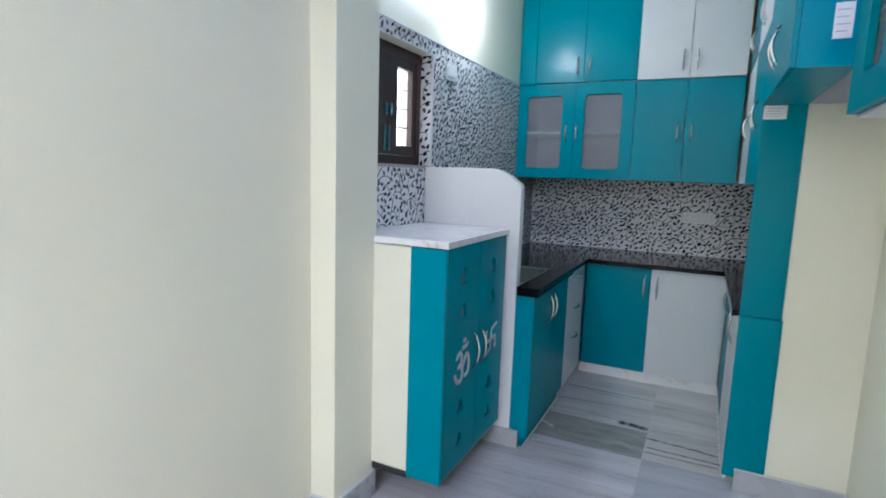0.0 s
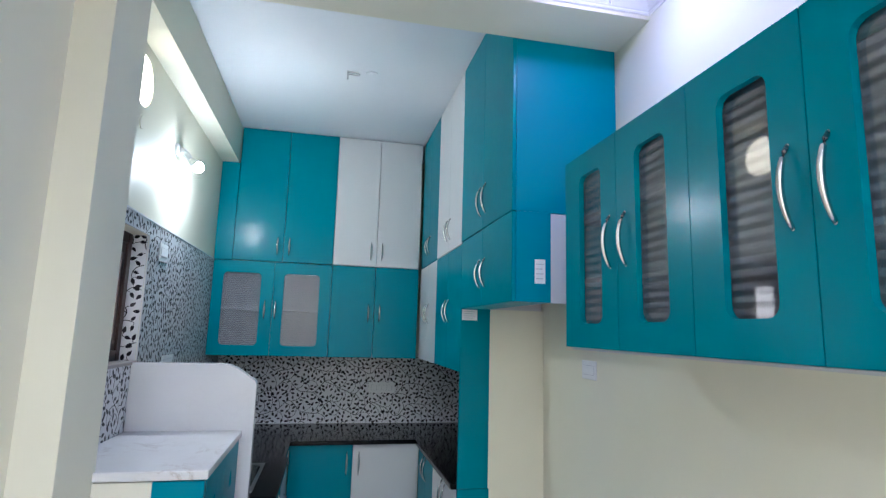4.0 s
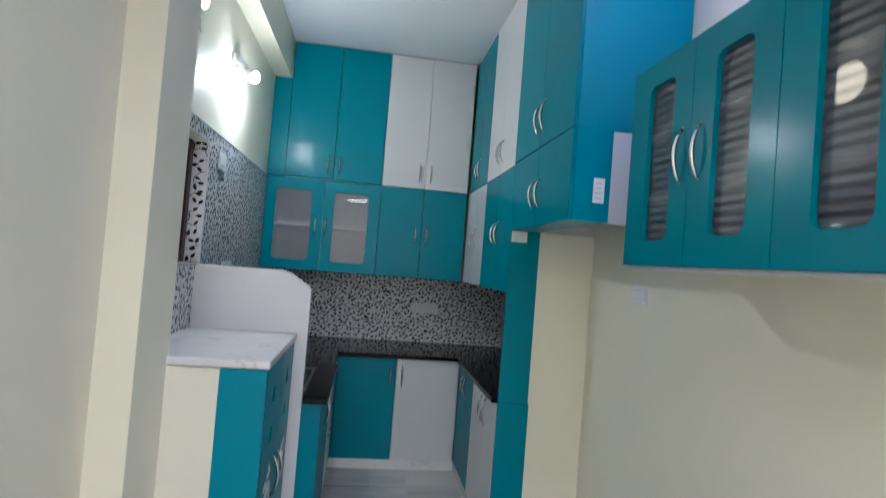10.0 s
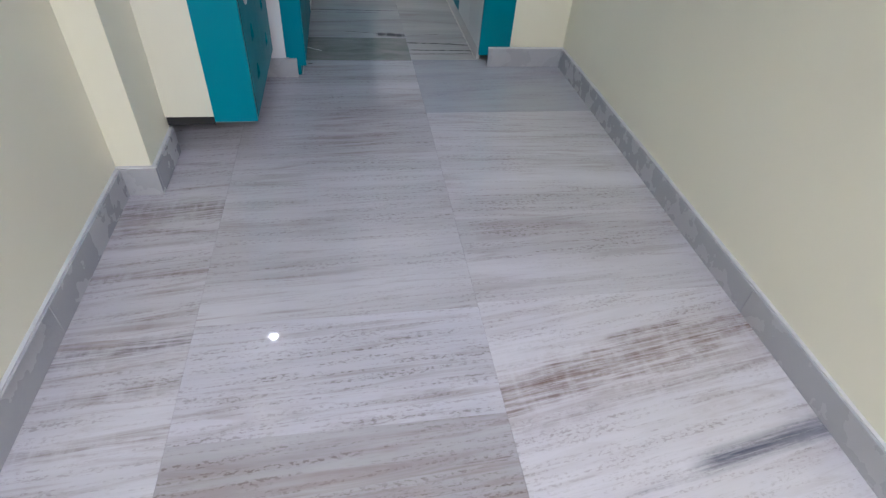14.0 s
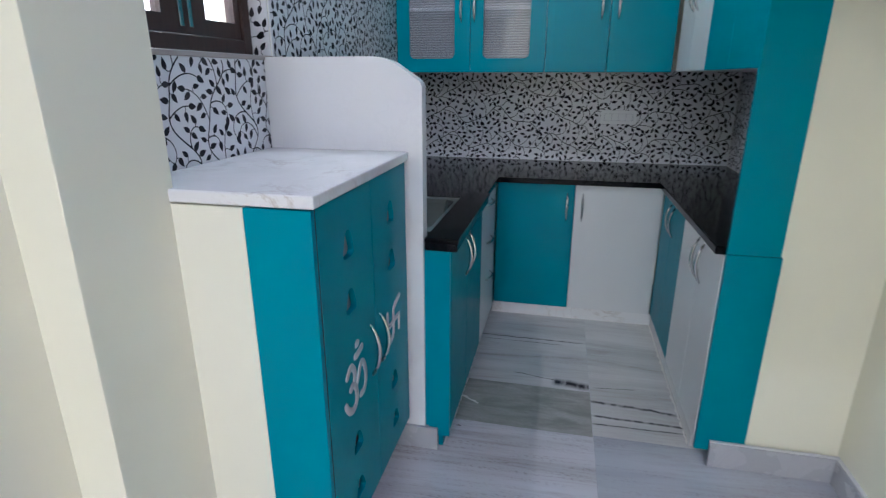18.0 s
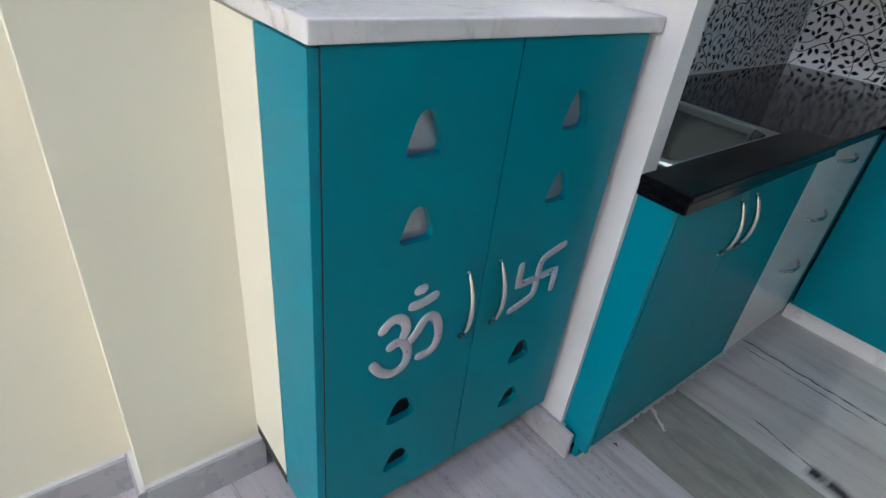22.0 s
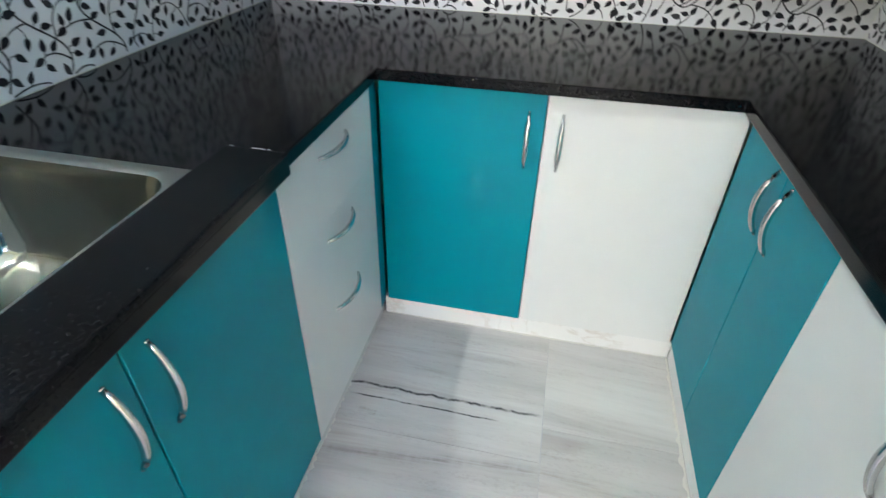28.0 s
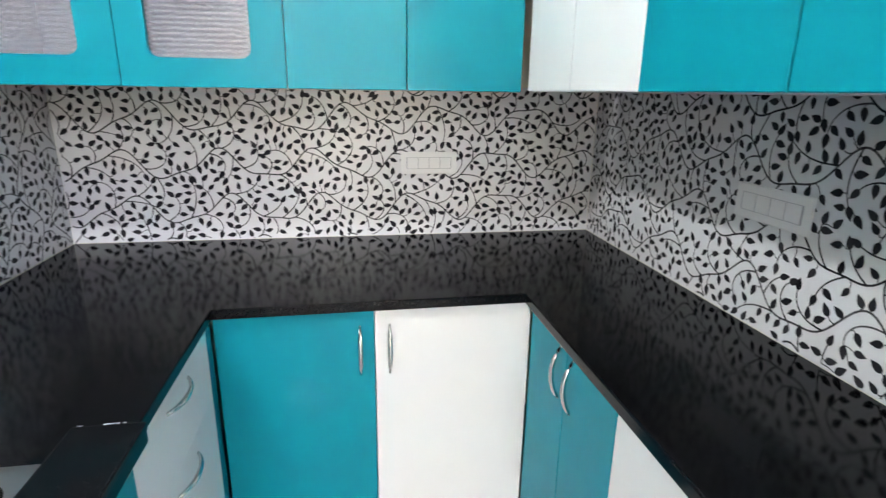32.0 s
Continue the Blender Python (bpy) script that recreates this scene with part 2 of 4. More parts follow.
JET, UMBER, SMOKE = (0.02, 0.02, 0.024), (0.16, 0.105, 0.08), (0.10, 0.105, 0.14)
PALE = dict(lo=(0.425, 0.41, 0.39), hi=(0.605, 0.585, 0.56), tan_amount=0.34, dot_amount=0.16)
FLOOR = floor_stone("banded_grey_marble")
FLOOR_KITCHEN = floor_stone("pale_warm_marble", **PALE)
FLOOR_LIGHT = floor_stone("lavender_white_marble", lo=(0.52, 0.51, 0.54), hi=(0.66, 0.65, 0.69), tan_amount=0.55, dot_amount=0.6)
FLOOR_BROWN = floor_stone("brown_streaked_marble", ((0.568, 0.05, -0.12, 0.02, 0.008, 0.02, UMBER, 1.0),), lo=(0.36, 0.34, 0.345), hi=(0.53, 0.515, 0.535), tan_amount=0.55, dot_amount=0.8)
FLOOR_GREY = floor_stone("blue_grey_marble", lo=(0.40, 0.41, 0.44), hi=(0.50, 0.51, 0.54), tan_amount=0.3, dot_amount=0.35)
FLOOR_SEAM = floor_stone("marble_with_brown_seam", ((1.127, 0.13, -1.25, -0.70, 0.05, 0.06, (0.16, 0.13, 0.125), 0.9), (0.958, 0.10, -1.25, -0.70, 0.03, 0.06, (0.20, 0.15, 0.13), 0.8),
                         (0.80, 0.09, -1.20, -0.80, 0.03, 0.05, (0.22, 0.17, 0.15), 0.7),
                         (1.645, 0.0, -1.25, -0.78, 0.075, 0.03, (0.20, 0.165, 0.155), 0.95), (1.60, 0.0, -1.25, -0.70, 0.05, 0.03, (0.24, 0.20, 0.19), 0.8), (1.445, -0.07, -1.16, -0.80, 0.022, 0.03, UMBER, 0.8),
                         (1.302, 0.0, -1.22, -0.80, 0.03, 0.05, (0.26, 0.21, 0.19), 0.8), (1.941, 0.0, -1.10, -0.79, 0.022, 0.03, (0.24, 0.20, 0.19), 0.8)), lo=(0.48, 0.465, 0.48), tan_amount=0.6, dot_amount=0.5, lean=0.1)
FLOOR_LINES = floor_stone("marble_with_thin_black_seams", ((3.842, 0.0, -0.62, 0.03, 0.008, 0.035, JET, 0.92), (3.796, 0.0, -0.57, -0.10, 0.005, 0.014, JET, 0.92), (3.745, 0.0, -0.52, -0.46, 0.012, 0.03, UMBER, 0.8)), **PALE)
FLOOR_SPLASH = floor_stone("marble_with_black_splash", ((3.382, -0.1, -0.16, 0.06, 0.048, 0.04, JET, 0.98), (3.387, -0.17, -0.36, -0.10, 0.005, 0.02, JET, 0.92), (3.660, 0.115, -0.62, 0.05, 0.022, 0.03, (0.27, 0.245, 0.225), 0.8)), **PALE)
FLOOR_VEIN = floor_stone("black_veined_marble", ((3.377, 0.11, 0.04, 0.25, 0.004, 0.012, JET, 0.92), (3.258, -0.06, 0.0, 0.46, 0.016, 0.05, JET, 0.9), (3.146, -0.02, 0.0, 0.50, 0.013, 0.012, JET, 0.92), (3.085, 0.02, 0.0, 0.46, 0.008, 0.012, JET, 0.92)), **PALE)
FLOOR_TRAIL = floor_stone("marble_with_brown_trail", ((3.663, -0.134, 0.0, 0.50, 0.018, 0.03, (0.30, 0.26, 0.23), 0.7),), **PALE)
FLOOR_SMOKE = floor_stone("marble_with_smoky_seam", (
    (0.735, 0.19, -0.3, 1.2, 0.13, 0.06, (0.27, 0.20, 0.17), 0.8), (0.69, 0.19, -0.2, 0.8, 0.03, 0.05, UMBER, 0.7), (0.745, 0.19, -0.1, 1.1, 0.035, 0.05, UMBER, 0.8),
    (0.785, 0.19, 0.10, 1.1, 0.02, 0.05, UMBER, 0.7), (0.62, 0.19, -0.1, 1.0, 0.03, 0.05, (0.30, 0.26, 0.25), 0.7),
    (0.835, 0.17, 0.38, 0.68, 0.02, 0.04, UMBER, 1.0), (0.392, 0.165, 0.22, 1.3, 0.02, 0.03, (0.3, 0.29, 0.31), 0.8), (0.409, 0.165, 0.44, 1.4, 0.040, 0.015, SMOKE, 1.0),
    (0.36, 0.22, 0.75, 1.2, 0.06, 0.05, (0.22, 0.22, 0.26), 0.8)),
    lo=(0.52, 0.50, 0.52), hi=(0.65, 0.635, 0.655), tan_amount=0.4, dot_amount=0.5, lean=0.17)
FLOOR_DARK = Mat("dull_grey_slab", (0.30, 0.30, 0.30), 0.2)
_v = FLOOR_DARK.place((1, 4, 1))
_c = FLOOR_DARK.mix(FLOOR_DARK.ramp(FLOOR_DARK.noise(_v, 4, 6, 0.65, 0.5), [(0.35, (0, 0, 0)), (0.65, (1, 1, 1))]), (0.225, 0.225, 0.20), (0.355, 0.345, 0.315))
FLOOR_DARK.color(FLOOR_DARK.mix(FLOOR_DARK.ramp(FLOOR_DARK.noise(_v, 55, 5, 0.7), [(0.45, (0, 0, 0)), (0.66, (0.25, 0.25, 0.25))]), _c, (0.13, 0.13, 0.11)))
FLOOR_DARK.rough(FLOOR_DARK.noise(_v, 9, 4), 0.1, 0.3)
FLOOR_DARK = FLOOR_DARK.m
SKIRT = marble("grey_skirting_marble", (0.42, 0.42, 0.44), (0.30, 0.30, 0.33), 0.3, 0.25, 4.0)
GROUT = Mat("pale_grout", (0.62, 0.62, 0.62), 0.8).m
BED = Mat("grey_floor_bed", (0.40, 0.40, 0.41), 0.8).m
SILL = paint("brown_grey_sill_stone", (0.40, 0.355, 0.33), (0.33, 0.29, 0.27), 0.5)
CHROME = Mat("brushed_steel", (0.60, 0.60, 0.59), 0.22, 1.0).m
RIM = Mat("matt_steel_rim", (0.38, 0.38, 0.37), 0.3, 1.0)
RIM.rough(RIM.noise(RIM.place((1, 1, 1)), 60, 5), 0.26, 0.34)
RIM = RIM.m
STEEL = Mat("stainless_steel", (0.34, 0.34, 0.315), 0.2, 1.0)
STEEL.rough(STEEL.noise(STEEL.place((1, 1, 1)), 14, 5), 0.04, 0.13)
STEEL = STEEL.m
PLASTIC = Mat("white_plastic", (0.80, 0.80, 0.80), 0.3).m
PAPER = Mat("white_paper_sticker", (0.80, 0.80, 0.79), 0.6).m
INK = Mat("grey_ink", (0.42, 0.42, 0.44), 0.6).m
BROWN = Mat("dark_brown_wood", (0.045, 0.022, 0.018), 0.35)
_v = BROWN.place((1, 1, 0.15))
BROWN.color(BROWN.mix(BROWN.noise(_v, 45, 6), (0.028, 0.014, 0.012), (0.075, 0.038, 0.03)))
BROWN = BROWN.m
ACRYLIC = Mat("glossy_grey_acrylic", (0.52, 0.51, 0.54), 0.12, 0.55, spec=0.6).m
ENAMEL = Mat("silver_grey_enamel", (0.58, 0.55, 0.60), 0.3, 0.65)
ENAMEL.rough(ENAMEL.noise(ENAMEL.place(), 60, 4), 0.2, 0.42)
ENAMEL = ENAMEL.m


def glow(name, color, strength):
    m = bpy.data.materials.new(name)
    m.use_nodes = True
    t = m.node_tree
    t.nodes.remove(t.nodes["Principled BSDF"])
    e = t.nodes.new("ShaderNodeEmission")
    e.inputs[0].default_value, e.inputs[1].default_value = (*color, 1), strength
    t.links.new(e.outputs[0], t.nodes["Material Output"].inputs[0])
    return m


BULB = glow("lit_bulb", (0.90, 0.94, 1.0), 700.0)
VENT = glow("backlit_vent_cover", (1.0, 0.88, 0.68), 5.5)
DAY = glow("bright_outdoors", (1.0, 0.93, 0.93), 4.2)
LED_WHITE = glow("white_led", (1.0, 0.97, 1.0), 4.0)
LED_BATTEN = glow("lit_batten", (0.95, 0.97, 1.0), 30.0)
LED_PINK = glow("pink_led", (1.0, 0.16, 0.75), 2.4)
LED_BLUE = glow("blue_led", (0.25, 0.28, 1.0), 2.4)
LED_CYAN = glow("cyan_led", (0.05, 0.75, 1.0), 2.2)


def wall_tile():
    m = Mat("glossy_white_wall_tile", (0.75, 0.74, 0.76), 0.2, spec=0.25)
    v = m.place()
    m.color(m.mix(m.noise(v, 2.5, 3), (0.72, 0.715, 0.735), (0.78, 0.775, 0.79)))
    m.rough(m.noise(v, 30, 3), 0.14, 0.28)
    return m.m


TILE = wall_tile()


def leaf_print(name, dark, mid, pale):
    m = Mat(name, dark, 0.3, spec=0.08)
    r = m.t.nodes.new("ShaderNodeNewGeometry").outputs["Random Per Island"]
    tone = m.ramp(r, [(0.0, dark), (0.55, mid), (0.75, mid), (1.0, pale)])
    m.color(m.mix(m.noise(m.place(), 160, 3), tone, mid))
    return m.m


LEAF = leaf_print("charcoal_leaf_print", (0.012, 0.012, 0.015), (0.026, 0.026, 0.031), (0.085, 0.08, 0.085))
STEM = leaf_print("grey_stem_print", (0.03, 0.029, 0.032), (0.07, 0.068, 0.074), (0.16, 0.155, 0.165))


def glass_fluted(name, tint, pitch, low, alpha, ior):
    """Frosted glass with horizontal clear and milky bands."""
    m = Mat(name, tint, 0.3, spec=0.9)
    v = m.place()
    sep = m.t.nodes.new("ShaderNodeSeparateXYZ")
    m.link(v, sep.inputs[0])
    saw = m.math("FRACT", m.math("MULTIPLY", sep.outputs[2], pitch))
    band = m.ramp(saw, [(0.30, (0, 0, 0)), (0.5, (1, 1, 1)), (0.85, (1, 1, 1)), (1.0, (0, 0, 0))])
    m.color(m.mix(band, tuple(c * low for c in tint), tint))
    m.set("IOR", ior)
    m.set("Roughness", 0.03)
    clear = m.t.nodes.new("ShaderNodeMapRange")
    clear.inputs["To Min"].default_value, clear.inputs["To Max"].default_value = alpha
    m.link(band, clear.inputs["Value"])
    m.link(clear.outputs[0], m.b.inputs["Alpha"])
    return m.m


FROST = glass_fluted("milky_fluted_glass", (0.30, 0.30, 0.345), 70.0, 0.80, (0.28, 0.40), 1.5)
BANDED = glass_fluted("banded_grey_glass", (0.23, 0.235, 0.265), 36.0, 0.42, (0.40, 0.58), 1.85)

# ---- helpers ----


def link_mesh(name, bm, material, smooth=False):
    bmesh.ops.recalc_face_normals(bm, faces=bm.faces[:])
    me = bpy.data.meshes.new(name)
    bm.to_mesh(me)
    bm.free()
    for mt in material if isinstance(material, (list, tuple)) else (material,):
        me.materials.append(mt)
    if smooth:
        for p in me.polygons:
            p.use_smooth = True
    return me


def part(name, bm, material, parent, label="", smooth=False):
    ob = new(name, link_mesh(name, bm, material, smooth))
    if parent is not None:
        ob.parent = parent
        top = parent
        off = Vector(parent.location)
        while top.parent:
            top = top.parent
            off += Vector(top.location)
        ob.data.transform(Matrix.Translation(-off))
    if label:
        ob["label"] = label
    return ob


def thing(name, place, label, category, group="", kind=""):
    ob = new(name)
    ob.location = place
    ob.empty_display_size = 0.05
    return tagged(ob, label, category, group, kind)


def box(x0, x1, y0, y1, z0, z1, bev=0.0, bm=None, seg=1):
    own = bm is None
    if own:
        bm = bmesh.new()
    made = bmesh.ops.create_cube(bm, size=1)["verts"]
    bmesh.ops.scale(bm, vec=(abs(x1 - x0), abs(y1 - y0), abs(z1 - z0)), verts=made)
    bmesh.ops.translate(bm, vec=((x0 + x1) / 2, (y0 + y1) / 2, (z0 + z1) / 2), verts=made)
    if bev:
        edges = {e for v in made for e in v.link_edges}
        bmesh.ops.bevel(bm, geom=list(edges), offset=bev, segments=seg, affect="EDGES", profile=0.6)
    return bm


def tube(points, radii, sides=8, bm=None, flat=1.0, normal=None):
    """A round bar along a polyline, its radius given point by point."""
    bm = bm or bmesh.new()
    rings = []
    pts = [Vector(p) for p in points]
    for i, p in enumerate(pts):
        d = (pts[min(i + 1, len(pts) - 1)] - pts[max(i - 1, 0)]).normalized()
        ref = Vector(normal) if normal else (Vector((0, 0, 1)) if abs(d.z) < 0.9 else Vector((1, 0, 0)))
        a = d.cross(ref).normalized()
        b = a.cross(d).normalized()
        r = radii if isinstance(radii, (int, float)) else radii[i]
        rings.append([bm.verts.new(p + a * (r * math.cos(2 * math.pi * k / sides)) + b * (r * flat * math.sin(2 * math.pi * k / sides))) for k in range(sides)])
    for r0, r1 in zip(rings, rings[1:]):
        for k in range(sides):
            bm.faces.new((r0[k], r0[(k + 1) % sides], r1[(k + 1) % sides], r1[k]))
    bm.faces.new(rings[0][::-1])
    bm.faces.new(rings[-1])
    return bm


def lathe(center, profile, sides=24, bm=None, axis="z"):
    bm = bm or bmesh.new()
    rings = []
    for r, h in profile:
        ring = []
        for k in range(sides):
            a = 2 * math.pi * k / sides
            u, w = r * math.cos(a), r * math.sin(a)
            off = (u, w, h) if axis == "z" else ((h, u, w) if axis == "x" else (u, h, w))
            ring.append(bm.verts.new(Vector(center) + Vector(off)))
        rings.append(ring)
    for r0, r1 in zip(rings, rings[1:]):
        for k in range(sides):
            bm.faces.new((r0[k], r0[(k + 1) % sides], r1[(k + 1) % sides], r1[k]))
    for ring in (rings[0], rings[-1]):
        bm.faces.new(ring)
    return bm


# A face of furniture: maps (u along, d out towards the viewer, z) to the world.
def facing_front(y):
    return lambda u, d, z: Vector((u, y - d, z))


def facing_right(x):
    return lambda u, d, z: Vector((x + d, u, z))


def facing_left(x):
    return lambda u, d, z: Vector((x - d, u, z))


def fbox(f, u0, u1, d0, d1, z0, z1, bev=0.0, bm=None):
    a, b = f(u0, d0, z0), f(u1, d1, z1)
    return box(min(a.x, b.x), max(a.x, b.x), min(a.y, b.y), max(a.y, b.y), min(a.z, b.z), max(a.z, b.z), bev, bm)


def round_rect(u0, u1, z0, z1, r, n=5):
    out = []
    for cu, cz, a0 in ((u1 - r, z1 - r, 0), (u0 + r, z1 - r, 90), (u0 + r, z0 + r, 180), (u1 - r, z0 + r, 270)):
        for k in range(n + 1):
            a = radians(a0 + 90 * k / n)
            out.append((cu + r * math.cos(a), cz + r * math.sin(a)))
    return out


def plate(f, outline, holes, d0, d1):
    """A flat board from d0 to d1 with holes cut through it."""
    bm = bmesh.new()
    edges = []
    for loop in (outline, *holes):
        vs = [bm.verts.new(f(u, d0, z)) for u, z in loop]
        edges += [bm.edges.new((vs[i], vs[(i + 1) % len(vs)])) for i in range(len(vs))]
    bmesh.ops.triangle_fill(bm, use_beauty=True, use_dissolve=False, edges=edges)
    faces = bm.faces[:]
    ext = bmesh.ops.extrude_face_region(bm, geom=faces)
    vs = [g for g in ext["geom"] if isinstance(g, bmesh.types.BMVert)]
    bmesh.ops.translate(bm, vec=f(0, d1, 0) - f(0, d0, 0), verts=vs)
    return bm


def bow_handle(f, u, z0, z1, d, parent, reach=0.024, r=0.005, along_u=False):
    """An arched bar handle, upright or lying."""
    n = 13
    pts, rad = [], []
    for i in range(n):
        s = i / (n - 1)
        out = d + reach * math.sin(math.pi * s) ** 0.75
        w = z0 + (z1 - z0) * s
        pts.append(f(w, out, u) if along_u else f(u, out, w))
        rad.append(r * (0.8 + 0.45 * math.sin(math.pi * s)))
    bm = tube(pts, rad, 8, flat=1.25)
    for s in (0, n - 1):
        tip = pts[s]
        bmesh.ops.create_icosphere(bm, subdivisions=1, radius=r * 1.0, matrix=Matrix.Translation(tip))
    return part("handle", bm, CHROME, parent, "arched brushed steel handle", smooth=True)


G = 0.0015  # half the gap between doors


def door(f, u0, u1, z0, z1, material, parent, handle=None, lying=False, t=0.018):
    ob = part("drawer_front" if lying else "door", fbox(f, u0 + G, u1 - G, 0.001, t, z0 + G, z1 - G, 0.0015), material, parent)
    if handle:
        hu, h0, h1 = handle
        bow_handle(f, hu, h0, h1, t, ob, along_u=lying)
    return ob


def glass_door(f, u0, u1, z0, z1, win, parent, glass, handle=None, r=0.03, t=0.018, skew=0.0):
    a, b, c, d = win
    bm = plate(f, [(u0 + G, z0 + G), (u1 - G, z0 + G), (u1 - G, z1 - G), (u0 + G, z1 - G)], [round_rect(a, b, c, d, r)], 0.001, t)
    ob = part("door", bm, TEAL, parent)
    bm = fbox(f, a - 0.012, b + 0.012, -0.005, -0.001, c - 0.012, d + 0.012)
    if skew:
        # the pane sits a little aslant behind its opening
        mid_p = f((a + b) / 2, -0.003, (c + d) / 2)
        bmesh.ops.rotate(bm, cent=mid_p, matrix=Matrix.Rotation(radians(skew), 3, "Z"), verts=bm.verts[:])
        bmesh.ops.translate(bm, vec=f(0, -0.005, 0) - f(0, 0, 0), verts=bm.verts[:])
    pane = part("pane", bm, glass, ob, "frosted banded glass pane")
    pane.visible_shadow = False
    if handle:
        hu, h0, h1 = handle
        bow_handle(f, hu, h0, h1, t, ob)
    return ob


# ---- structure ----
def structure(name, bm, material, label, category):
    ob = part(name, bm, material, None)
    return tagged(ob, label, category, kind="structure")


floor = structure("floor", box(WK - 0.3, WR + 0.3, YREAR - 0.2, YB + 0.3, -0.12, -0.0025), BED, "grey floor bed under polished marble slabs", "floor")

# left side: hall wall, pilaster, kitchen wall with its window and round opening
structure("wall_left", box(WL - 0.24, WL, YREAR, 1.754, 0, KIT_CEIL), CREAM, "cream painted plaster wall of the hall", "wall")
structure("wall_pilaster", box(WL - 0.24, -1.064, 1.754, 2.045, 0, BEAM_Z, 0.0015), CREAM, "cream painted pilaster under the beam", "pilaster")
WIN = (2.16, 2.848, 1.515, 2.140)
HOLE = (2.553, 2.824, 0.120)
fk = facing_right(WK)
circle = [(HOLE[0] + HOLE[2] * math.cos(2 * math.pi * k / 40), HOLE[1] + HOLE[2] * math.sin(2 * math.pi * k / 40)) for k in range(40)]
structure("wall_kitchen_left", plate(fk, [(2.045, 0), (YB, 0), (YB, KIT_CEIL), (2.045, KIT_CEIL)],
          [[(WIN[0], WIN[2]), (WIN[1], WIN[2]), (WIN[1], WIN[3]), (WIN[0], WIN[3])], circle], -0.2, 0.0), CREAM,
          "cream kitchen wall with a window and a round vent opening", "wall")
structure("wall_back", box(WK - 0.2, WR + 0.2, YB, YB + 0.2, 0, KIT_CEIL), CREAM, "kitchen end wall behind the cabinets", "wall")
structure("wall_right", box(WR, WR + 0.2, YREAR, YB, 0, KIT_CEIL), CREAM, "long cream painted wall", "wall")
structure("wall_stub", box(0.578, WR, 2.935, 3.02, 0, 1.84), CREAM, "short cream wall beside the teal panel", "wall")
# unseen wall, its place assumed, added to close the hall and its light
structure("wall_rear_unseen", box(WL - 0.24, WR + 0.2, YREAR - 0.2, YREAR, 0, KIT_CEIL), CREAM, "unseen plain cream wall added to close the hall", "wall")
structure("ceiling_hall", box(WL - 0.24, WR + 0.2, YREAR, 1.80, HALL_CEIL, HALL_CEIL + 0.1), CEILING, "flat white plaster ceiling", "ceiling")
structure("ceiling_kitchen", box(WK - 0.2, WR + 0.2, 2.07, YB + 0.2, KIT_CEIL, KIT_CEIL + 0.1), CEILING, "flat white kitchen ceiling", "ceiling")
structure("beam_cross", box(WL - 0.24, WR, 1.80, 2.07, BEAM_Z, KIT_CEIL + 0.1), CREAM, "cream beam across the kitchen opening", "beam")
structure("beam_side", box(WK, -1.10, 2.07, YB, 3.0, KIT_CEIL), CREAM, "cream beam along the kitchen wall", "beam")


def cornice(name, p0, p1, inward):
    """Moulded plaster: (out, z) profile swept from p0 to p1."""
    prof = [(0.0, 3.03), (0.008, 3.03), (0.010, 3.036), (0.010, 3.041), (0.014, 3.044), (0.045, 3.096), (0.050, 3.097), (0.053, 3.106), (0.059, 3.108),
            (0.062, 3.117), (0.068, 3.120), (0.071, 3.130), (0.078, 3.134), (0.081, 3.147), (0.081, HALL_CEIL), (0.0, HALL_CEIL)]
    bm = bmesh.new()
    p0, p1, inw = Vector(p0), Vector(p1), Vector(inward)
    run = (p1 - p0).normalized()
    rings = []
    for end, sgn in ((p0, 1), (p1, -1)):
        rings.append([bm.verts.new(end + inw * o + run * (sgn * o) + Vector((0, 0, z))) for o, z in prof])
    for k in range(len(prof)):
        j = (k + 1) % len(prof)
        bm.faces.new((rings[0][k], rings[0][j], rings[1][j], rings[1][k]))
    bm.faces.new(rings[0])
    bm.faces.new(rings[1][::-1])
    ob = structure(name, bm, PLASTER, "white moulded plaster cornice with relief scrolls", "cornice")
    # relief scrolls along the sloped field
    length = (p1 - p0).length
    slope = Vector((0.031 * inw.x, 0.031 * inw.y, 0.052)).normalized()
    out = run.cross(slope).normalized()
    if out.dot(inw) < 0:
        out = -out
    if out.z > 0:
        out = -out
    step, k = 0.165, 0
    bm = bmesh.new()
    while 0.2 + k * step < length - 0.15:
        c = p0 + run * (0.2 + k * step) + inw * 0.0295 + Vector((0, 0, 3.070)) + out * 0.001
        for s in (-1, 1):
            pts = []
            for i in range(15):
                a = i / 14 * 4.2
                rr = 0.022 * (1 - i / 17)
                pts.append(c + run * (s * (0.022 + rr * math.cos(a + 2.6))) + slope * (rr * math.sin(a + 2.6) * s))
            tube(pts, [0.0048 * (1 - i / 22) for i in range(15)], 5, bm)
            for j, (a, b) in enumerate(((0.020, 0.0), (0.046, 0.014), (0.046, -0.014), (0.066, 0.004))):
                q = c + run * (s * a) + slope * (b * s)
                e = q + (run * s * 0.6 + slope * (0.8 if j % 2 else -0.8)) * 0.016
                tube([q, q.lerp(e, 0.35), q.lerp(e, 0.7), e], [0.002, 0.0055, 0.0045, 0.001], 6, bm)
            pts = [c + run * (s * (0.048 + 0.035 * i / 6)) + slope * (0.009 * math.sin(i * 1.1) * s) for i in range(7)]
            tube(pts, [0.0025 + 0.003 * math.sin(math.pi * i / 6) for i in range(7)], 5, bm)
        k += 1
    part("relief", bm, PLASTER, ob, "raised plaster scrollwork", smooth=True)["kind"] = "stuff"
    return ob


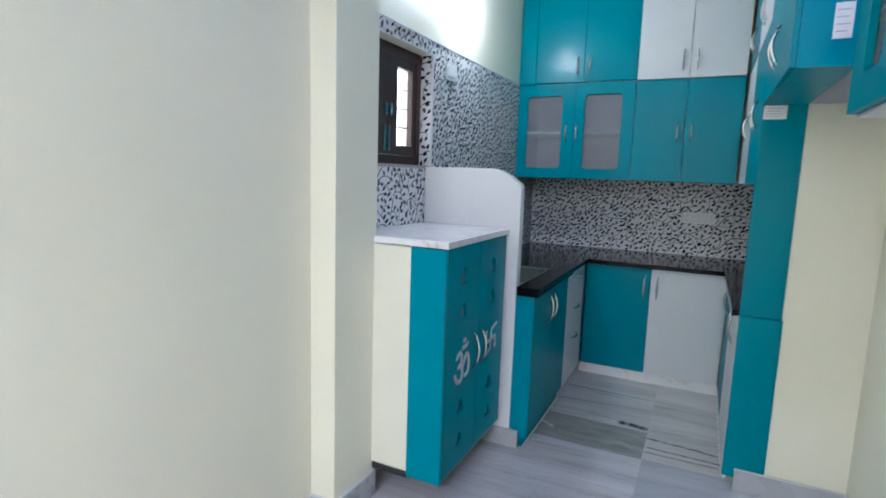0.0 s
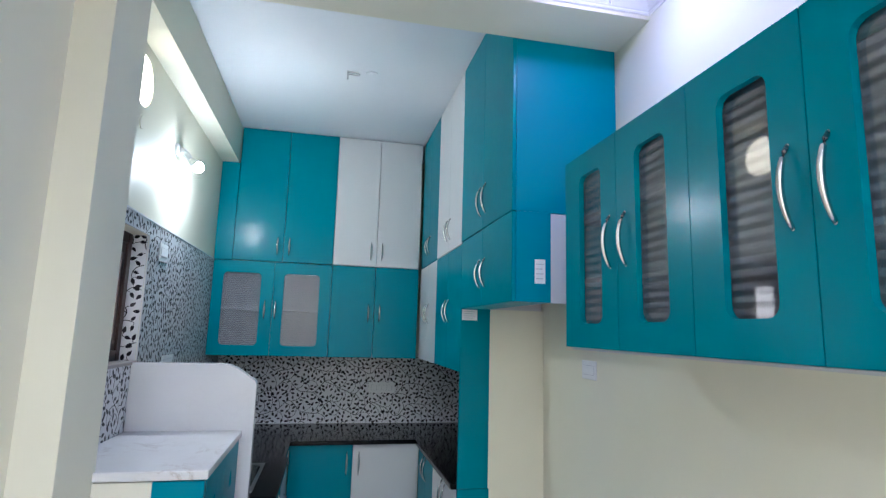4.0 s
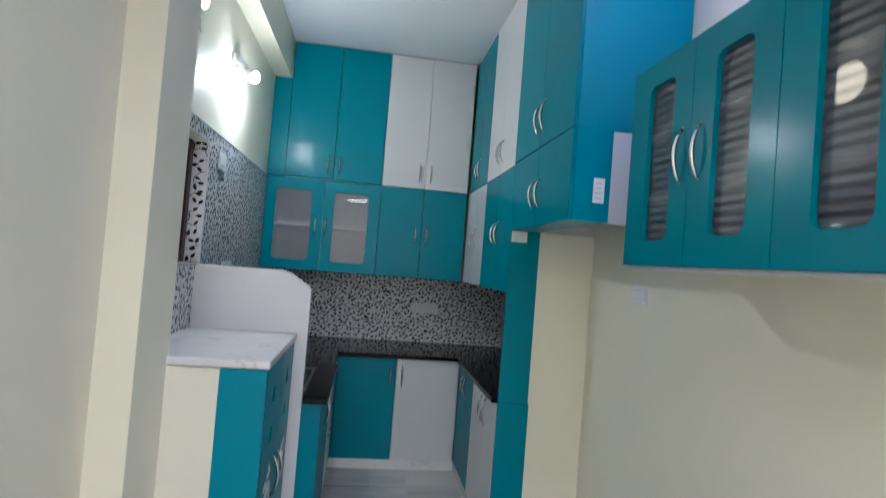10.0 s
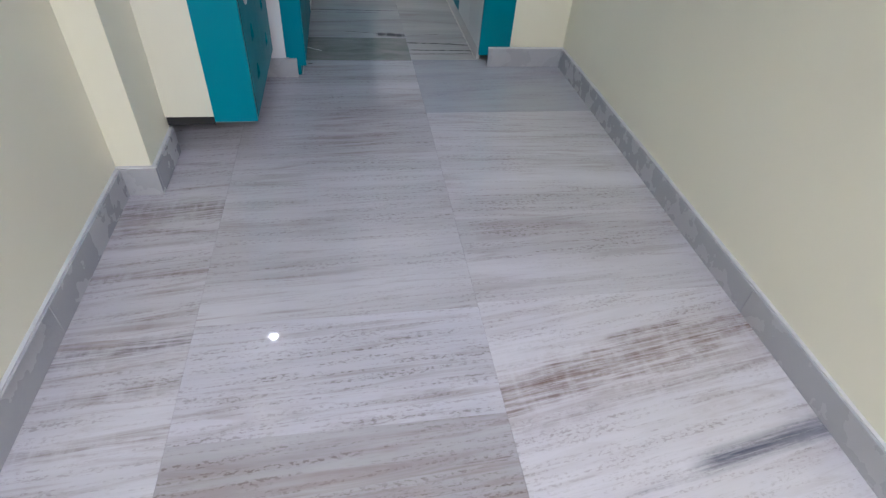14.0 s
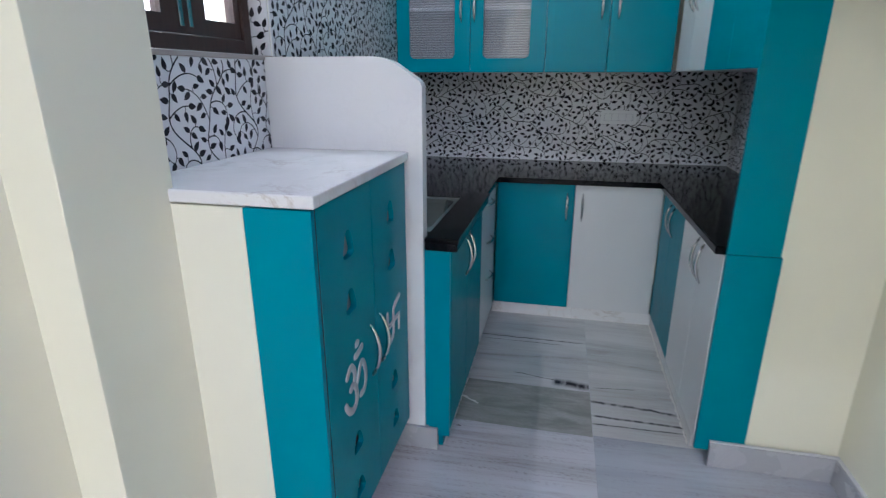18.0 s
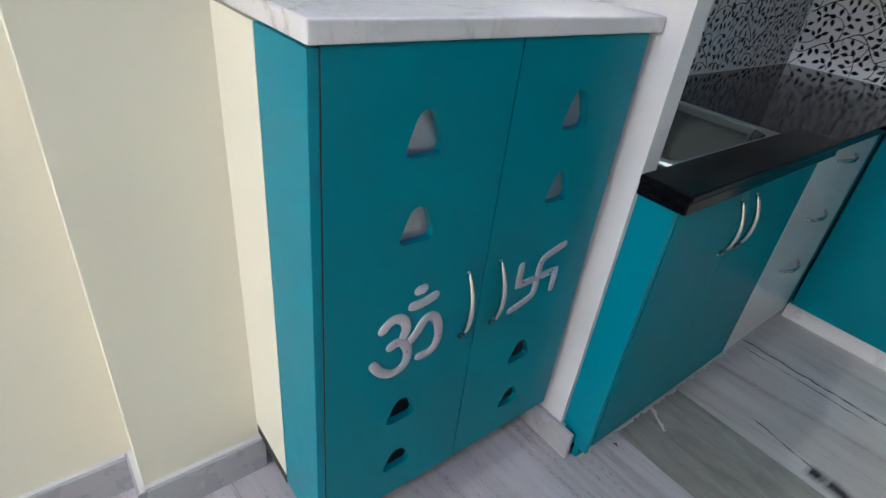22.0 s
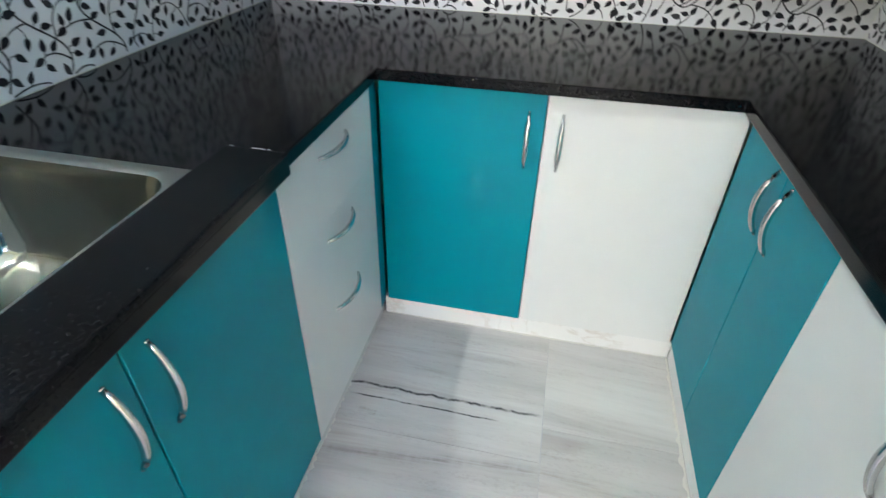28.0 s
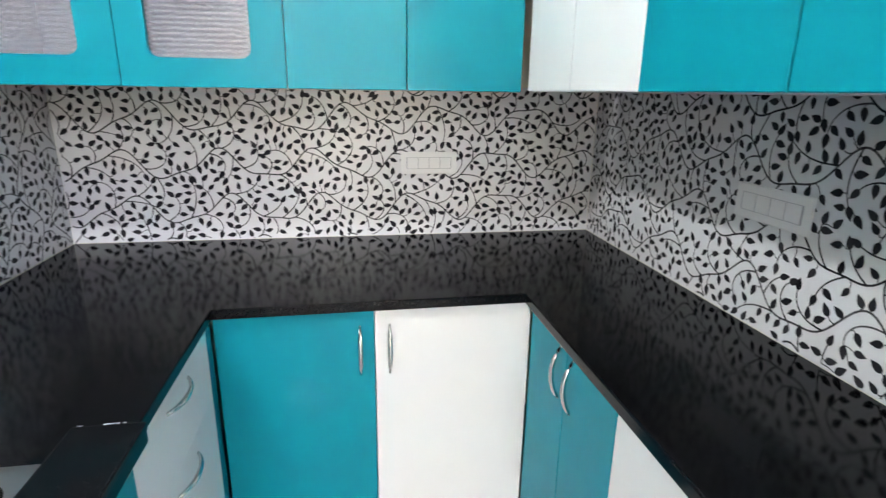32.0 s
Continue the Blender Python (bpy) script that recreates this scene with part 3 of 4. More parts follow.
cornice("cornice_beam", (WL, 1.80, 0), (WR, 1.80, 0), (0, -1, 0))
cornice("cornice_right", (WR, 1.80, 0), (WR, YREAR, 0), (-1, 0, 0))
cornice("cornice_left", (WL, YREAR, 0), (WL, 1.80, 0), (1, 0, 0))


def skirting(name, p0, p1, out, pieces, high=0.1):
    """Grey marble skirting between two floor points, with a pale bead on top."""
    p0, p1, o = Vector((*p0, 0)), Vector((*p1, 0)), Vector((*out, 0))
    a, b = p0, p1 + o * 0.012
    ob = structure(name, box(min(a.x, b.x), max(a.x, b.x), min(a.y, b.y), max(a.y, b.y), high - 0.0005, high + 0.005), GROUT, "grey marble skirting with a pale filled top edge", "skirting")
    for i in range(pieces):
        q0, q1 = p0.lerp(p1, i / pieces), p0.lerp(p1, (i + 1) / pieces)
        run = (q1 - q0).normalized() * 0.0006
        c, d = q0 + run + o * 0.001, q1 - run + o * 0.018
        part("skirting_tile", box(min(c.x, d.x), max(c.x, d.x), min(c.y, d.y), max(c.y, d.y), 0.0, high, 0.0012), SKIRT, ob)
    return ob


skirting("baseboard_left", (WL, YREAR), (WL, 1.736), (1, 0), 9, 0.112)
skirting("baseboard_pilaster_face", (WL, 1.754), (-1.064 + 0.018, 1.754), (0, -1), 1, 0.114)
skirting("baseboard_pilaster_side", (-1.064, 1.754), (-1.064, 2.040), (1, 0), 1, 0.112)
skirting("baseboard_right", (WR, 2.902), (WR, YREAR), (-1, 0), 11, 0.104)
skirting("baseboard_stub", (0.455, 2.922), (WR, 2.922), (0, -1), 1, 0.104)

# ---- wall tiles with their leaf print ----
TZ = 0.888   # worktop height
WP_TOP = 2.213


def vines(u0, u1, z0, z1, seed, keep):
    """Stems and leaves of a printed vine in (u, z), as dark and pale polygons."""
    rnd = random.Random(seed)
    dark, pale = [], []
    CELL = 0.03

    class Near:
        """Points kept in square cells, to find those close by."""

        def __init__(self):
            self.cells = {}

        def put(self, x, z, tag):
            self.cells.setdefault((int(x // CELL), int(z // CELL)), []).append((x, z, tag))

        def nearest(self, x, z, own=None, wide=1):
            cx, cz = int(x // CELL), int(z // CELL)
            best = (9.0, None)
            for i in range(-wide, wide + 1):
                for j in range(-wide, wide + 1):
                    for ox, oz, tag in self.cells.get((cx + i, cz + j), ()):
                        if own is None or tag != own:
                            d = math.hypot(ox - x, oz - z)
                            if d < best[0]:
                                best = (d, (ox, oz))
            return best

    stems, leaves = Near(), Near()

    def ribbon(pts, w0, w1, out):
        left, right = [], []
        n = len(pts)
        for i, p in enumerate(pts):
            a, b = pts[max(i - 1, 0)], pts[min(i + 1, n - 1)]
            dx, dz = b[0] - a[0], b[1] - a[1]
            ln = math.hypot(dx, dz) or 1
            w = w0 + (w1 - w0) * i / (n - 1)
            left.append((p[0] - dz / ln * w, p[1] + dx / ln * w))
            right.append((p[0] + dz / ln * w, p[1] - dx / ln * w))
        for i in range(n - 1):
            quad = [left[i], left[i + 1], right[i + 1], right[i]]
            if all(keep(*q) for q in quad):
                out.append(quad)

    def leaf(x, z, ang, size):
        """An ovate leaf from its foot at (x, z); its foot stays hidden when it would leave the wall."""
        ln, wd = size, size * 0.285
        prof = [(0, 0.0), (0.07, 0.55), (0.22, 0.95), (0.42, 1.0), (0.64, 0.78), (0.84, 0.36), (1.0, 0.0)]
        c, s = math.cos(ang), math.sin(ang)
        top = [(t * ln, w * wd) for t, w in prof]
        bot = [(t * ln, -w * wd * 0.9) for t, w in prof[1:-1]][::-1]
        out = [(x + a * c - b * s, z + a * s + b * c) for a, b in top + bot]
        if all(keep(*q) for q in out):
            dark.append(out)
            return True
        return False

    def stalk(x, z, ang, curl, length, out, tag, own):
        """A branch that curls away from its stem and stops short of the next one."""
        pts, a = [(x, z)], ang
        n = 12
        for i in range(n):
            a += curl / n * (0.4 + 1.2 * i / n)
            q = (pts[-1][0] + math.cos(a) * length / n, pts[-1][1] + math.sin(a) * length / n)
            if i > 1 and stems.nearest(*q, own)[0] < 0.024:
                break
            pts.append(q)
        if len(pts) < 5:
            return
        for q in pts[2:]:
            stems.put(*q, tag)
        ribbon(pts, 0.0023, 0.0015, out)
        size = rnd.uniform(0.031, 0.036)
        if leaf(*pts[-1], a, size):
            leaves.put(pts[-1][0] + math.cos(a) * size / 2, pts[-1][1] + math.sin(a) * size / 2, 0)

    mains = []
    u = u0 - 0.05
    while u < u1 + 0.1:
        phase = rnd.uniform(0, 6.28)
        z = z0 - rnd.uniform(0.02, 0.12)
        main = []
        while z < z1 + 0.05:
            main.append((u + 0.052 * math.sin(z * 17 + phase) + 0.014 * math.sin(z * 37 + phase * 2), z))
            z += 0.0125
        ribbon(main, 0.0025, 0.0025, pale if len(mains) % 2 else dark)
        for q in main:
            stems.put(*q, len(mains))
        mains.append(main)
        u += 0.165 * rnd.uniform(0.9, 1.1)
    tag = 1000
    for k, main in enumerate(mains):
        side = 1 if k % 2 else -1
        i = 1
        while i < len(main) - 1:
            side = -side
            tag += 1
            d = math.atan2(main[i + 1][1] - main[i][1], main[i + 1][0] - main[i][0])
            stalk(*main[i], d - side * rnd.uniform(0.5, 0.9), -side * rnd.uniform(0.6, 2.6), rnd.uniform(0.08, 0.15), pale if rnd.random() < 0.25 else dark, tag, k)
            i += rnd.choice((3, 4, 4))
    # leaves stand evenly over the sheet, each on a bent stalk from the nearest stem
    for _ in range(int((z1 - z0) * (u1 - u0) * 14000)):
        x, z = rnd.uniform(u0, u1), rnd.uniform(z0, z1)
        far, foot = stems.nearest(x, z, None, 2)
        if not 0.017 < far < 0.052 or leaves.nearest(x, z)[0] < 0.0275:
            continue
        ang = math.atan2(z - foot[1], x - foot[0])
        size = rnd.uniform(0.028, 0.035)
        lean = ang + rnd.uniform(-0.65, 0.65)
        base = (x - math.cos(lean) * size / 2, z - math.sin(lean) * size / 2)
        if leaf(*base, lean, size):
            leaves.put(x, z, 0)
            bend = (0.5 * (foot[0] + base[0]) - math.sin(ang) * 0.003, 0.5 * (foot[1] + base[1]) + math.cos(ang) * 0.003)
            ribbon([foot, bend, base], 0.0015, 0.0011, dark)
    return dark, pale


def printed_wall(name, f, outline, holes, seed, keep, span, label):
    wall = structure(name, plate(f, outline, holes, 0.0005, 0.005), TILE, label, "wall tiling")
    if name in ("tiling_back", "tiling_right"):
        # these sheets are laid with the vine running sideways
        inks = [[[(a, b) for b, a in poly] for poly in ink] for ink in vines(span[2], span[3], span[0], span[1], seed, lambda b, a: keep(a, b))]
    else:
        inks = vines(*span, seed, keep)
    for nm, polys, ink, d, label in (("leaf_print", inks[0], LEAF, 0.0060, "charcoal vine and leaf print"), ("stem_print", inks[1], STEM, 0.0055, "pale grey stem print")):
        verts, faces = [], []
        for poly in polys:
            faces.append(tuple(range(len(verts), len(verts) + len(poly))))
            verts += [tuple(f(u, d, z)) for u, z in poly]
        me = bpy.data.meshes.new(nm)
        me.from_pydata(verts, [], faces)
        me.materials.append(ink)
        ob = new(nm, me)
        ob.parent = wall
        ob["kind"], ob["label"] = "stuff", label
    return wall


rect = lambda a, b, c, d: [(a, c), (b, c), (b, d), (a, d)]
inside = lambda u, z, a, b, c, d: a < u < b and c < z < d
LEFT_T = (2.05, 4.895, TZ, WP_TOP)
printed_wall("tiling_left", facing_right(WK), rect(*LEFT_T), [rect(*WIN)], 3,
             lambda u, z: inside(u, z, *LEFT_T) and not inside(u, z, *WIN), LEFT_T, "glossy white tiles printed with black vines")
BACK_T = (WK + 0.006, WR - 0.006, TZ, 1.50)
printed_wall("tiling_back", facing_front(YB), rect(*BACK_T), [], 5, lambda u, z: inside(u, z, *BACK_T), BACK_T, "glossy white tiles printed with black vines")
RIGHT_T = (3.03, 4.894, TZ, 1.50)
printed_wall("tiling_right", facing_left(WR), rect(*RIGHT_T), [], 8, lambda u, z: inside(u, z, *RIGHT_T), RIGHT_T, "glossy white tiles printed with black vines")
REV_T = (WK - 0.075, WK - 0.001, WIN[2], WIN[3])
printed_wall("tiling_reveal", facing_front(WIN[1] - 0.0005), rect(*REV_T), [], 12, lambda u, z: inside(u, z, *REV_T), REV_T, "printed tiles lining the window reveal")
structure("tile_edge_trim", fbox(facing_right(WK), 2.05, 4.35, 0.0, 0.008, WP_TOP, WP_TOP + 0.006), PLASTIC, "thin white edge strip over the wall tiles", "trim")
structure("window_sill", box(WK - 0.08, WK + 0.012, WIN[0], WIN[1] - 0.006, WIN[2] - 0.004, WIN[2] + 0.012, 0.002), SILL, "thin brownish grey stone window sill", "sill")

vent = thing("vent_cover", (WK, HOLE[0], HOLE[1]), "round backlit white cover in the vent opening", "vent cover")
part("disc", lathe((WK, HOLE[0], HOLE[1]), [(0.1195, -0.02), (0.1195, -0.008), (0.116, -0.005)], 40, axis="x"), VENT, vent)
RED = Mat("red_edge_band", (0.5, 0.03, 0.03), 0.5).m

# ---- window ----
window = thing("window_1", (WK - 0.1, 2.5, WIN[2]), "dark brown wooden casement window with frosted panes", "window", kind="structure")
wx0, wx1 = WK - 0.125, WK - 0.07
wf = facing_right(wx1)
wz0, wz1 = WIN[2] + 0.012, WIN[3]
for nm, u0, u1, a, b in (("window_frame", WIN[0], WIN[0] + 0.05, wz0, wz1), ("window_frame", WIN[1] - 0.055, WIN[1] - 0.006, wz0, wz1),
                         ("window_frame", WIN[0] + 0.05, WIN[1] - 0.055, wz0, wz0 + 0.05), ("window_frame", WIN[0] + 0.05, WIN[1] - 0.055, wz1 - 0.05, wz1)):
    part(nm, fbox(wf, u0, u1, -0.055, 0.0, a, b, 0.003), BROWN, window)
GLASS = Mat("clear_window_glass", (0.95, 0.95, 0.95), 0.05)
GLASS.set("Transmission Weight", 1.0)
GLASS = GLASS.m
mid = (WIN[0] + 0.05 + WIN[1] - 0.055) / 2
for u0, u1 in ((WIN[0] + 0.052, mid - 0.001), (mid + 0.001, WIN[1] - 0.057)):
    a, b = wz0 + 0.052, wz1 - 0.052
    ml, mr = (0.03, 0.10) if u0 < mid - 0.05 else (0.10, 0.03)
    sash = part("sash", plate(wf, rect(u0, u1, a, b), [rect(u0 + ml, u1 - mr, a + 0.05, b - 0.05)], -0.045, -0.01), BROWN, window)
    pane = part("pane", fbox(wf, u0 + ml - 0.005, u1 - mr + 0.005, -0.03, -0.026, a + 0.045, b - 0.045), GLASS, sash, "bright window glass")
    pane.visible_shadow = False
    for g in range(1, 4):
        gz = a + 0.05 + (b - a - 0.10) * g / 4
        part("grille_bar", fbox(wf, u0 + ml - 0.005, u1 - mr + 0.005, -0.05, -0.046, gz - 0.004, gz + 0.004), PLASTIC, sash)
    side = u1 - 0.02 if u0 < mid - 0.05 else u0 + 0.02
    bolt = part("tower_bolt", fbox(wf, side - 0.009, side + 0.009, -0.01, -0.004, a + 0.02, a + 0.15, 0.002), CHROME, sash, "steel tower bolt")
    part("latch", fbox(wf, side - 0.012, side + 0.012, -0.01, 0.006, a + 0.20, a + 0.26, 0.003), CHROME, sash, "steel window latch")
backdrop = part("backdrop", box(-2.02, -2.0, 0.8, 4.6, 0.4, 4.2), DAY, None)
tagged(backdrop, "bright daylit outdoors beyond the window", "backdrop", kind="structure")

# ---- cabinets ----
def carcass(f, u0, u1, depth, z0, z1, material, parent, inner=None, open_top=False):
    """Five boards: two sides, top, bottom and back, open behind the doors."""
    t = 0.018
    e = 0.0008
    for nm, a, b, d0, d1, c, d in (("side_panel", u0 + e, u0 + t, -depth, 0, z0, z1), ("side_panel", u1 - t, u1 - e, -depth, 0, z0, z1),
                                   ("top_panel" if not open_top else "top_rail", u0 + t, u1 - t, -depth if not open_top else -0.08, 0, z1 - t, z1), ("bottom_panel", u0 + t, u1 - t, -depth, 0, z0, z0 + t),
                                   ("back_panel", u0 + t, u1 - t, -depth, -depth + 0.006, z0 + t, z1 - t)):
        part(nm, fbox(f, a, b, d0, d1, c, d), inner if inner and nm in ("back_panel",) else material, parent)


def unit(name, f, u0, u1, z0, z1, depth, label, doors, board=None, group="", shelf=None, inner=None, open_top=False):
    """doors: (u0, u1, material, handle or None, window or None)."""
    c = f((u0 + u1) / 2, -depth / 2, z0)
    ob = thing(name, c, label, "cabinet", group)
    carcass(f, u0, u1, depth, z0, z1, board or WHITE, ob, inner, open_top)
    for s in shelf or ():
        part("shelf", fbox(f, u0 + 0.02, u1 - 0.02, -depth + 0.01, -0.012, s, s + 0.018), WHITE, ob)
    for a, b, mt, hd, win in doors:
        if win:
            glass_door(f, a, b, z0, z1, win[0], ob, win[1], hd, skew=win[2] if len(win) > 2 else 0.0)
        else:
            door(f, a, b, z0, z1, mt, ob, hd)
    return ob


T = 0.018
fb = facing_front(4.35 + T)
DB = YB - 4.35 - T - 0.008
ROW1, ROW2, ROW3 = 1.480, 2.211, 3.294
g1 = "back wall cabinets"
unit("wall_cabinet", fb, -1.222, -0.321, ROW1, ROW2, DB, "teal wall cabinet with two frosted glass doors", [
    (-1.222, -0.766, TEAL, (-0.822, 1.765, 1.905), ((-1.142, -0.862, 1.56, 2.118), FROST)),
    (-0.766, -0.321, TEAL, (-0.742, 1.765, 1.905), ((-0.688, -0.414, 1.56, 2.122), FROST))], group=g1, shelf=[1.832])
unit("wall_cabinet", fb, -0.321, 0.386, ROW1, ROW2, DB, "teal wall cabinet with two plain doors", [
    (-0.321, 0.028, TEAL, (-0.018, 1.765, 1.905), None), (0.028, 0.386, TEAL, (0.072, 1.765, 1.905), None)], group=g1)
corner_loft = unit("loft_cabinet", fb, -1.09, -0.321, ROW2 + 0.003, ROW3, DB, "tall teal loft cabinet with two doors", [
    (-1.09, -0.712, TEAL, (-0.758, 2.27, 2.41), None), (-0.712, -0.321, TEAL, (-0.668, 2.27, 2.41), None)], group=g1)
unit("loft_cabinet", fb, -0.321, 0.386, ROW2 + 0.003, ROW3, DB, "tall white loft cabinet with two doors", [
    (-0.321, 0.028, WHITE, (-0.018, 2.27, 2.41), None), (0.028, 0.386, WHITE, (0.072, 2.27, 2.41), None)], group=g1)
part("filler_board", fbox(fb, -1.226, -1.092, -0.02, T - 0.003, ROW2 + 0.003, 2.998, 0.001), TEAL, corner_loft)

fr = facing_left(0.405 + T)
DR = WR - 0.405 - T - 0.008
g2 = "right wall cabinets"
unit("wall_cabinet", fr, 3.672, 4.345, ROW1 + 0.004, ROW2, DR, "white wall cabinet with two doors", [
    (3.672, 4.01, WHITE, (3.965, 1.765, 1.905), None), (4.01, 4.345, WHITE, (4.055, 1.765, 1.905), None)], group=g2)
unit("wall_cabinet", fr, 2.945, 3.672, ROW1 + 0.004, ROW2, DR, "teal wall cabinet with two doors", [
    (2.945, 3.30, TEAL, (3.255, 1.765, 1.905), None), (3.30, 3.672, TEAL, (3.345, 1.765, 1.905), None)], group=g2)
unit("loft_cabinet", fr, 3.68, 4.345, ROW2 + 0.003, ROW3, DR, "tall teal loft cabinet with two doors", [
    (3.68, 4.01, TEAL, (3.965, 2.29, 2.43), None), (4.01, 4.345, TEAL, (4.055, 2.29, 2.43), None)], group=g2)
unit("loft_cabinet", fr, 2.96, 3.68, ROW2 + 0.003, ROW3, DR, "tall white loft cabinet with two doors", [
    (2.96, 3.31, WHITE, (3.265, 2.29, 2.43), None), (3.31, 3.68, WHITE, (3.355, 2.29, 2.43), None)], group=g2)
# the boards' brighter teal carries part of the blue light on this side
unit("loft_cabinet", fr, 2.070, 2.96, ROW2 + 0.014, ROW3, DR, "tall teal loft cabinet, its exposed side coloured as if blue-lit", [
    (2.070, 2.515, TEAL, (2.47, 2.30, 2.45), None), (2.515, 2.96, TEAL, (2.56, 2.30, 2.45), None)], board=TEAL_LIT, group=g2)
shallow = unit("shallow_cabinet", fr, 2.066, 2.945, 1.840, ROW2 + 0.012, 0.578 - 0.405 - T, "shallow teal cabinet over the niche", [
    (2.066, 2.515, TEAL, (2.47, 1.93, 2.07), None), (2.515, 2.945, TEAL, (2.56, 1.93, 2.07), None)], board=TEAL_LIT, group=g2)
part("filler_board", box(0.5795, 0.78, 2.072, 2.088, 1.838, 2.222, 0.001), WHITE, shallow, "raw white laminate board")

tall = thing("tall_divider", (0.49, 2.93, 0), "tall teal laminate divider standing beside the short wall", "divider")
part("lower_board", box(0.405, 0.582, 2.924, 2.944, 0.06, 0.866, 0.001), TEAL, tall)
part("upper_board", box(0.405, 0.576, 2.926, 2.944, 0.868, 1.845, 0.001), TEAL, tall)

# ---- base units ----
BZ, BT = 0.095, 0.856
fbb = facing_front(4.165 + T)
fbl = facing_right(-0.555 - T)
fbr = facing_left(0.402 + T)
g3 = "base cabinets"
unit("base_cabinet", fbb, -0.553, -0.092, 0.075, BT, 0.5, "teal base cabinet with one door", [(-0.553, -0.092, TEAL, (-0.136, 0.64, 0.80), None)], group=g3)
unit("base_cabinet", fbb, -0.092, 0.400, 0.075, BT, 0.5, "white base cabinet with one door", [(-0.092, 0.400, WHITE, (-0.047, 0.64, 0.80), None)], group=g3)
sink_unit = unit("sink_cabinet", fbl, 2.792, 3.575, 0.075, BT, 0.6, "teal sink cabinet with two doors", [
    (2.81, 3.156, TEAL, (3.117, 0.643, 0.806), None), (3.156, 3.575, TEAL, (3.198, 0.643, 0.806), None)], board=TEAL_LIT, group=g3, open_top=True)
part("end_board", box(-0.645, -0.556, 2.788, 2.802, 0.055, BT), TEAL_LIT, sink_unit, "teal end board, coloured brighter as if lit")
part("kick_board", fbox(fbl, 2.80, 3.575, -0.03, -0.012, 0.0, 0.075), TEAL, sink_unit)
drawers = thing("drawer_unit", fbl(3.84, -0.3, BZ), "white drawer unit with three close-fitting drawers", "drawers", g3)
carcass(fbl, 3.575, 4.12, 0.6, 0.075, BT, WHITE, drawers)
for z0, z1, hz in ((0.075, 0.40, 0.386), (0.40, 0.643, 0.60), (0.643, BT, 0.815)):
    fr_ = part("drawer_front", fbox(fbl, 3.577, 4.10, 0.001, T, z0 + 0.0002, z1 - 0.0002), WHITE, drawers)
    bow_handle(fbl, hz - 0.012, 3.76, 3.92, T, fr_, along_u=True)
part("corner_post", fbox(fbl, 4.102, 4.163, -0.02, T - 0.004, 0.075, BT), TEAL, drawers, "teal corner post")
unit("base_cabinet", fbr, 3.598, 4.162, BZ - 0.012, BT, 0.48, "teal base cabinet with two doors", [
    (3.598, 3.875, TEAL, (3.833, 0.665, 0.82), None), (3.875, 4.162, TEAL, (3.918, 0.665, 0.82), None)], group=g3)
unit("base_cabinet", fbr, 2.946, 3.598, BZ - 0.012, BT, 0.48, "white base cabinet with two doors", [
    (2.946, 3.245, WHITE, (3.205, 0.653, 0.819), None), (3.245, 3.598, WHITE, (3.290, 0.655, 0.822), None)], group=g3)
structure("plinth_back", box(-0.565, 0.412, 4.178, 4.196, 0, 0.073), MARBLE, "pale marble plinth under the base cabinets", "plinth")
structure("plinth_right", box(0.414, 0.43, 3.02, 4.177, 0, 0.081), MARBLE, "pale marble plinth under the base cabinets", "plinth")
structure("plinth_left", box(-0.59, -0.575, 3.577, 4.177, 0, 0.073), MARBLE, "pale marble plinth under the drawers", "plinth")

# ---- worktop and sink ----
flat = lambda u, d, z: Vector((u, z, d))
SK = (-1.098, -0.665, 2.93, 3.474)
outline = [(WK + 0.006, 2.838), (-0.646, 2.838), (-0.646, 2.764), (-0.526, 2.764), (-0.526, 3.585), (-0.543, 3.60), (-0.543, 4.134), (0.369, 4.144), (0.372, 2.950), (WR - 0.006, 2.950), (WR - 0.006, 4.894), (WK + 0.006, 4.894)]
bm = plate(flat, outline, [round_rect(SK[0], SK[1], SK[2], SK[3], 0.05)], 0.857, TZ)
worktop = part("worktop", bm, GRANITE, None)
tagged(worktop, "polished black granite worktop running round three walls", "worktop")
bev = worktop.modifiers.new("edge", "BEVEL")
bev.width, bev.segments, bev.limit_method, bev.angle_limit = 0.004, 2, "ANGLE", radians(40)
part("worktop_lip", box(-0.646, -0.521, 2.760, 3.58, TZ, TZ + 0.018, 0.005, seg=3), GRANITE_DULL, worktop, "raised dull granite strip along the sink")

_r = random.Random(31)
for x0, x1, n in ((-0.637, -0.626, 3), (-0.592, -0.566, 7), (-0.561, -0.556, 2)):
    # broken bits along the end of the strip
    for k in range(n):
        cx, w = x0 + (x1 - x0) * (k + 0.5) / n, (x1 - x0) / n * _r.uniform(0.25, 0.55)
        part("edge_chip", box(cx - w, cx + w, 3.5785 - _r.uniform(0.0, 0.002), 3.5808, TZ + 0.0172, TZ + 0.0178 + _r.uniform(0, 0.0008), 0.0003), SKIRT, worktop, "pale chip in the granite edge")
sink = thing("sink", (-0.92, 3.25, 0.7), "stainless steel sink set into the black worktop", "sink")


def loft(loops, close_last=True):
    bm = bmesh.new()
    rings = [[bm.verts.new(Vector((u, v, z))) for u, v in pts] for pts, z in loops]
    for r0, r1 in zip(rings, rings[1:]):
        n = len(r0)
        for k in range(n):
            bm.faces.new((r0[k], r0[(k + 1) % n], r1[(k + 1) % n], r1[k]))
    if close_last:
        bm.faces.new(rings[-1])
    return bm


